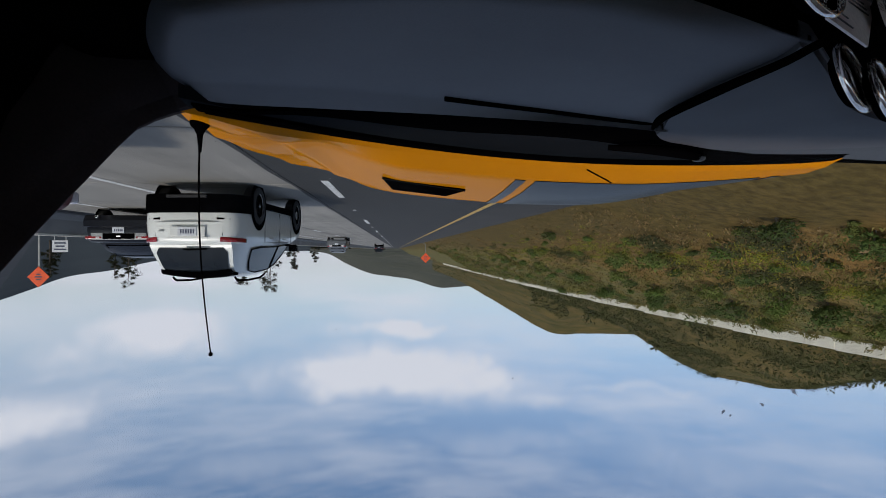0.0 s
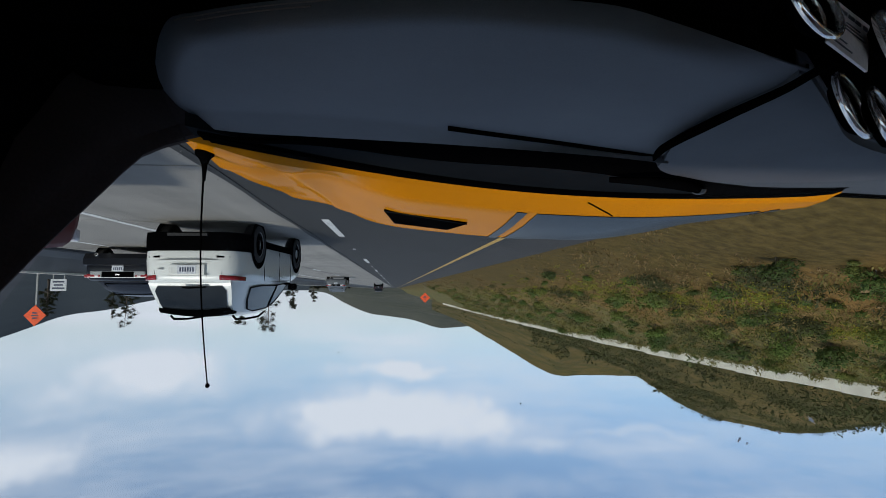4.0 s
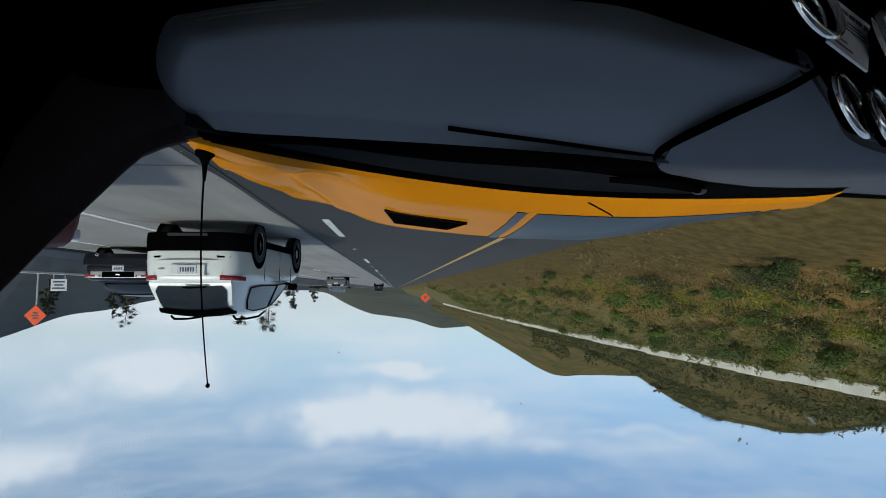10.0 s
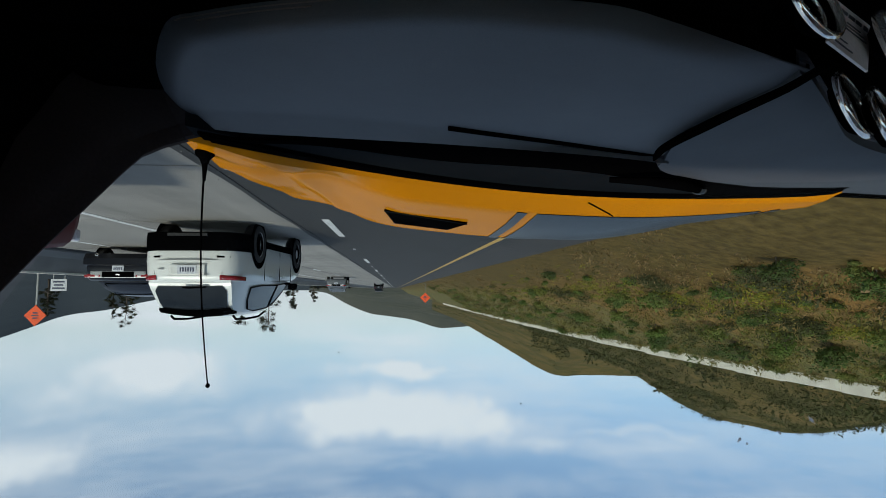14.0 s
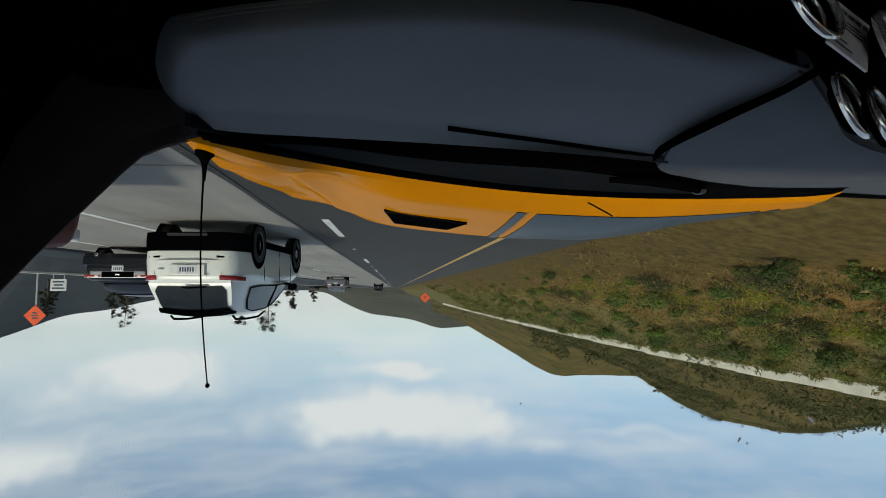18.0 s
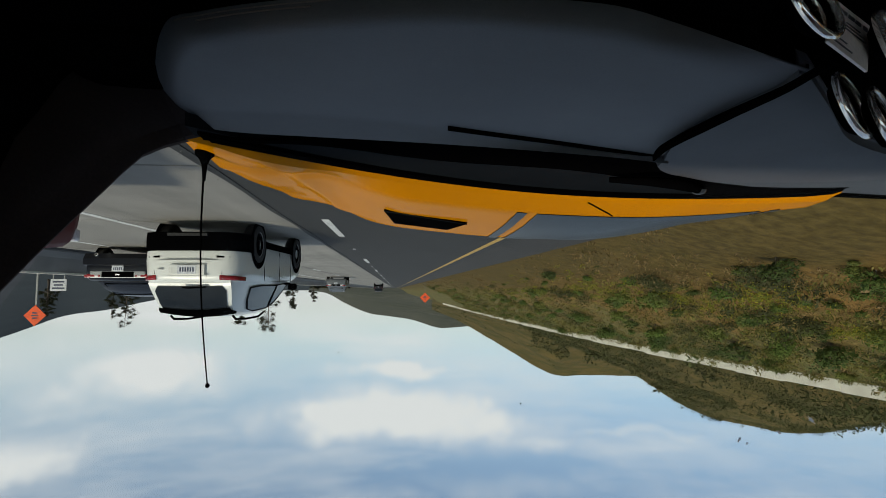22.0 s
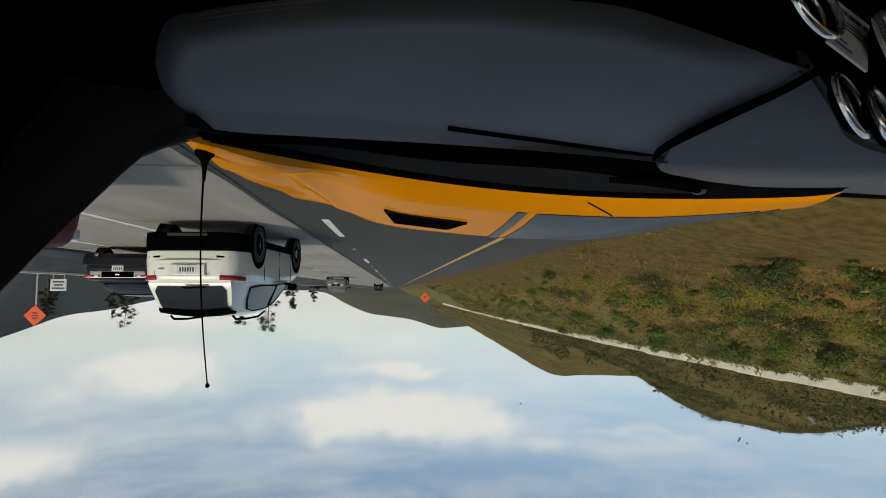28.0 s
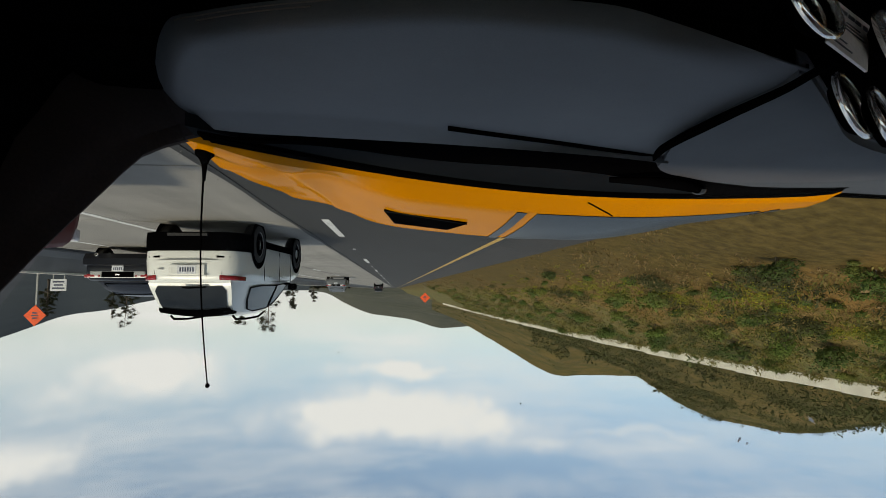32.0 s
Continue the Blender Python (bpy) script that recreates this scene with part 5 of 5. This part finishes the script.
scrub_field("thicket", "dark thicket in a fold of the middle hill", 700, lambda r: (lambda p: p if p and p[2] > 20 else None)(thicket(r)), 1.0, 37, 34, SCRUB, 0.22)
gully = on_mesh(near_hill, -33, -19, 120)
scrub_field("gully_brush", "dark brush in the folds of the near hillside", 420, lambda r: (lambda p: p if p and fbm(p[0] * 0.05, p[1] * 0.05, 8.0, 2) > 0.12 else None)(gully(r)), 0.8, 39, 40, SCRUB, 0.18)
scrub_field("ledge_scrub", "grass growing up against the pale ledge", 700, lambda r: (lambda y: (r.uniform(-15.95, -15.7), y, wall_z(y) - 0.30))(5 + 130 * r.random() ** 1.6), 0.20, 35, 34, GRASS)


def verge_spot(low, high, seed, bias):
    """Random places on the verge, more of them towards the ledge and in patches."""
    def place(r):
        f = low + (high - low) * r.random() ** bias
        x, y = -4.9 - 11.0 * f, 3.5 + 105 * r.random() ** 2.0
        if fbm(x * 0.30, y * 0.18, seed, 3) < r.uniform(-0.25, 0.25):
            return None
        return (x, y, verge_z(x, y))
    return place


def patches(spots, seed):
    """Random places in a few loose patches of the verge: (x, y, half length, half width)."""
    def place(r):
        cx, cy, ly, lx = r.choice(spots)
        x, y = cx + r.gauss(0, lx), cy + r.gauss(0, ly)
        if not -15.6 < x < -5.6:
            return None
        return (x, y, verge_z(x, y))
    return place


scrub_field("green_tufts", "mottled green weeds and tufts on the verge", 1900, verge_spot(0.30, 1.0, 2.0, 0.55), 0.34, 41, 44, GRASS, 0.12)
scrub_field("ledge_weeds", "dense low green weeds below the pale ledge", 1300, verge_spot(0.74, 0.99, 21.0, 0.8), 0.30, 49, 40, WEED_MASS, 0.13)
scrub_field("dry_tufts", "straw-coloured dry weeds on the verge", 3600, verge_spot(0.03, 1.0, 6.0, 1.0), 0.17, 43, 24, DRY)
scrub_field("flower_patch", "yellow-green wildflower tufts on the verge", 620, patches(((-8.2, 21.0, 2.6, 0.7), (-9.6, 16.0, 1.2, 0.7), (-8.8, 12.0, 0.8, 0.5), (-8.0, 32.0, 5.0, 0.8), (-11.4, 11.6, 0.7, 0.4), (-9.4, 48.0, 7.0, 1.0)), 14), 0.20, 47, 40, FLOWER, 0.10)
scrub_field("dark_tufts", "dark low weeds on the verge", 900, verge_spot(0.12, 1.0, 9.0, 0.8), 0.34, 45, 46, SCRUB, 0.12)
scrub_field("dark_brush", "dark green brush in clumps on the verge", 330, patches(((-7.9, 10.4, 0.5, 0.35), (-9.4, 17.6, 0.8, 0.4), (-10.6, 13.2, 0.6, 0.4), (-8.6, 26.0, 1.4, 0.5), (-12.2, 21.0, 1.0, 0.4), (-10.2, 9.2, 0.4, 0.3), (-7.6, 15.0, 0.5, 0.25)), 15), 0.30, 51, 50, SCRUB, 0.11)


def tree(x, y, height, seed, dense=1.0):
    r = random.Random(seed)
    t = thing("tree", "tall thin tree with ragged dark foliage beyond the barrier", "tree", pose(x, y, -1.5), group="trees beyond the barrier")
    trunk = part("trunk", tube([(0.25 * math.sin(i * 1.3 + seed) * i / 6, 0.1 * math.cos(i + seed), height * i / 6) for i in range(7)], [0.22 - 0.03 * i for i in range(7)], 8), BARK, t)
    verts, faces = [], []
    for i in range(int(26 * dense)):
        f = r.uniform(0.25, 1.0)
        a = r.uniform(0, 6.28)
        reach = height * (0.20 * (1.12 - f) + 0.04) * r.uniform(0.5, 1.3)
        base = Vector((0.2 * math.sin(f * 7 + seed), 0, height * f * 0.92))
        end = base + Vector((math.cos(a) * reach, math.sin(a) * reach, height * 0.05))
        part("limb", tube((base, (base + end) / 2 + Vector((0, 0, 0.1)), end), (0.07, 0.05, 0.02), 5), BARK, trunk)
        lv, lf = leaf_cloud(120, height * 0.10 * r.uniform(0.6, 1.5), 0.17, seed * 50 + i, 0.75, 0.15)
        k = len(verts)
        verts += [v + end - Vector((0, 0, 0.4)) for v in lv]
        faces += [tuple(k + q for q in ff) for ff in lf]
    part("crown", solid("crown", verts, faces), TREE_LEAF, t, "ragged dark foliage")
    return t


for i, (x, y, h) in enumerate(((34.5, 150, 14.5), (42.0, 150, 12.5), (29.0, 155, 8.5), (24.0, 160, 6.5), (72.0, 150, 13.0), (78.0, 155, 10.5), (67.0, 165, 9.0), (92.0, 150, 9.5), (98.0, 160, 10.0), (83.0, 170, 7.0), (52, 170, 8.0), (58, 165, 8.5))):
    tree(x, y, h, 3 + i, 1.0 if h > 7 else 0.7)


# ---- pieces of the road, barrier and ledge ----
slab_mesh = box(-1.69, 1.69, -2.255, 2.255, -0.12, 0.0, 0.012)
slab_me = bpy.data.meshes.new("concrete_slab")
slab_mesh.to_mesh(slab_me)
slab_mesh.free()
slab_me.materials.append(CONCRETE)
for col, x in enumerate((3.26, 6.69)):
    for i in range(60):
        part("concrete_slab", slab_me, None, bed).location = (x + (0.0 if col == 0 else 0.0), -6 + i * 4.55, 0.0)
strip = box(-1.08, 1.08, -2.26, 2.26, -0.12, -0.004, 0.012)
strip_me = bpy.data.meshes.new("edge_slab")
strip.to_mesh(strip_me)
strip.free()
strip_me.materials.append(CONCRETE)
for i in range(60):
    part("edge_slab", strip_me, None, bed).location = (9.51, -6 + i * 4.55, 0.0)

joint = part("lane_joint", slab([[(1.83 + 0.015 * math.sin(y * 0.9), y, 0.0095), (1.91 + 0.02 * math.sin(y * 1.7), y, 0.0095)] for y in np.arange(-10, 120, 0.8)], 0.006, "joint", smooth=False), TAR)
tagged(joint, "dark ragged tar joint between asphalt and concrete", "road joint", kind="structure")
r = random.Random(12)
verts, faces = [], []
for _ in range(240):
    x, y = 1.86 + r.gauss(0, 0.07) * (1 + (r.random() < 0.15) * 3), 4 + 70 * r.random() ** 1.7
    q, a, k = r.uniform(0.005, 0.014), r.uniform(0, 6.28), len(verts)
    verts += [(x + q * math.cos(a + i * 2.1) * r.uniform(0.7, 1.3), y + q * math.sin(a + i * 2.1) * r.uniform(1.0, 2.2), 0.011) for i in range(3)] + [(x, y, 0.014 + q * 0.6)]
    faces += [(k, k + 1, k + 3), (k + 1, k + 2, k + 3), (k + 2, k, k + 3)]
tagged(part("joint_crumbs", solid("joint_crumbs", verts, faces), CONCRETE), "pale concrete crumbs along the road joint", "gravel", kind="stuff")

dash_me = slab([[(x, y, 0.0) for x in (-0.065, 0.065)] for y in (0, 0.6, 1.2, 1.8, 2.4, 3.0)], 0.006, "lane_dash", smooth=False)
dash_me.materials.append(WHITE_LINE)
for x, y0, host, z in ((1.22, 9.3, road, 0.011), (4.975, 8.5, bed, 0.007)):
    for i in range(-1, 22):
        part("lane_dash", dash_me, None, host).location = (x, y0 + i * 12.2, z)
for i in range(40):
    b = part("road_stud", box(-0.05, 0.05, -0.05, 0.05, 0, 0.015, 0.006) if i == 0 else bpy.data.meshes["road_stud"], WHITE_LINE, road)
    b.location = (1.22, 16.0 + i * 6.1, 0.012)

rows = [[(x, y, z) for x, z in ((0.0, 0.0), (0.0, 0.07), (0.14, 0.26), (0.20, 0.74), (0.34, 0.74), (0.40, 0.26), (0.54, 0.07), (0.54, 0.0))] for y in (0.0, 3.97)]
bar_me = grid(rows, closed=True, caps=True, smooth=False, name="barrier_segment")
bar_me.materials.append(BARRIER)
barrier = thing("barrier", "long grey concrete freeway barrier in segments", "barrier", pose(10.35, -10, -0.02), kind="structure")
for i in range(90):
    part("barrier_segment", bar_me, None, barrier).matrix_basis = pose(0.0 + 0.02 * math.sin(i), i * 4.0, 0)
part("top_cap", slab([[(x, y, 0.775) for x in (0.17, 0.37)] for y in (0, 200, 360)], 0.06, "cap", smooth=False), LEDGE, barrier, "pale top rail along the barrier")

ledge = thing("ledge", "pale concrete ledge along the top of the verge", "wall", pose(-16.2, 0, 0), kind="structure")
ledge_me = box(-0.14, 0.14, 0.0, 2.99, -0.55, 0.29, 0.03)
led = bpy.data.meshes.new("ledge_block")
ledge_me.to_mesh(led)
ledge_me.free()
led.materials.append(LEDGE)
for i in range(58):
    y = 3 + i * 3.0
    if i in (31,):
        continue
    rise = math.degrees(math.atan2(wall_z(y + 3) - wall_z(y), 3))
    part("ledge_block", led, None, ledge).matrix_basis = pose(0.05 * math.sin(i * 1.7), y, wall_z(y) - 0.02 + 0.03 * math.sin(i * 2.3), rise, 0, 0)
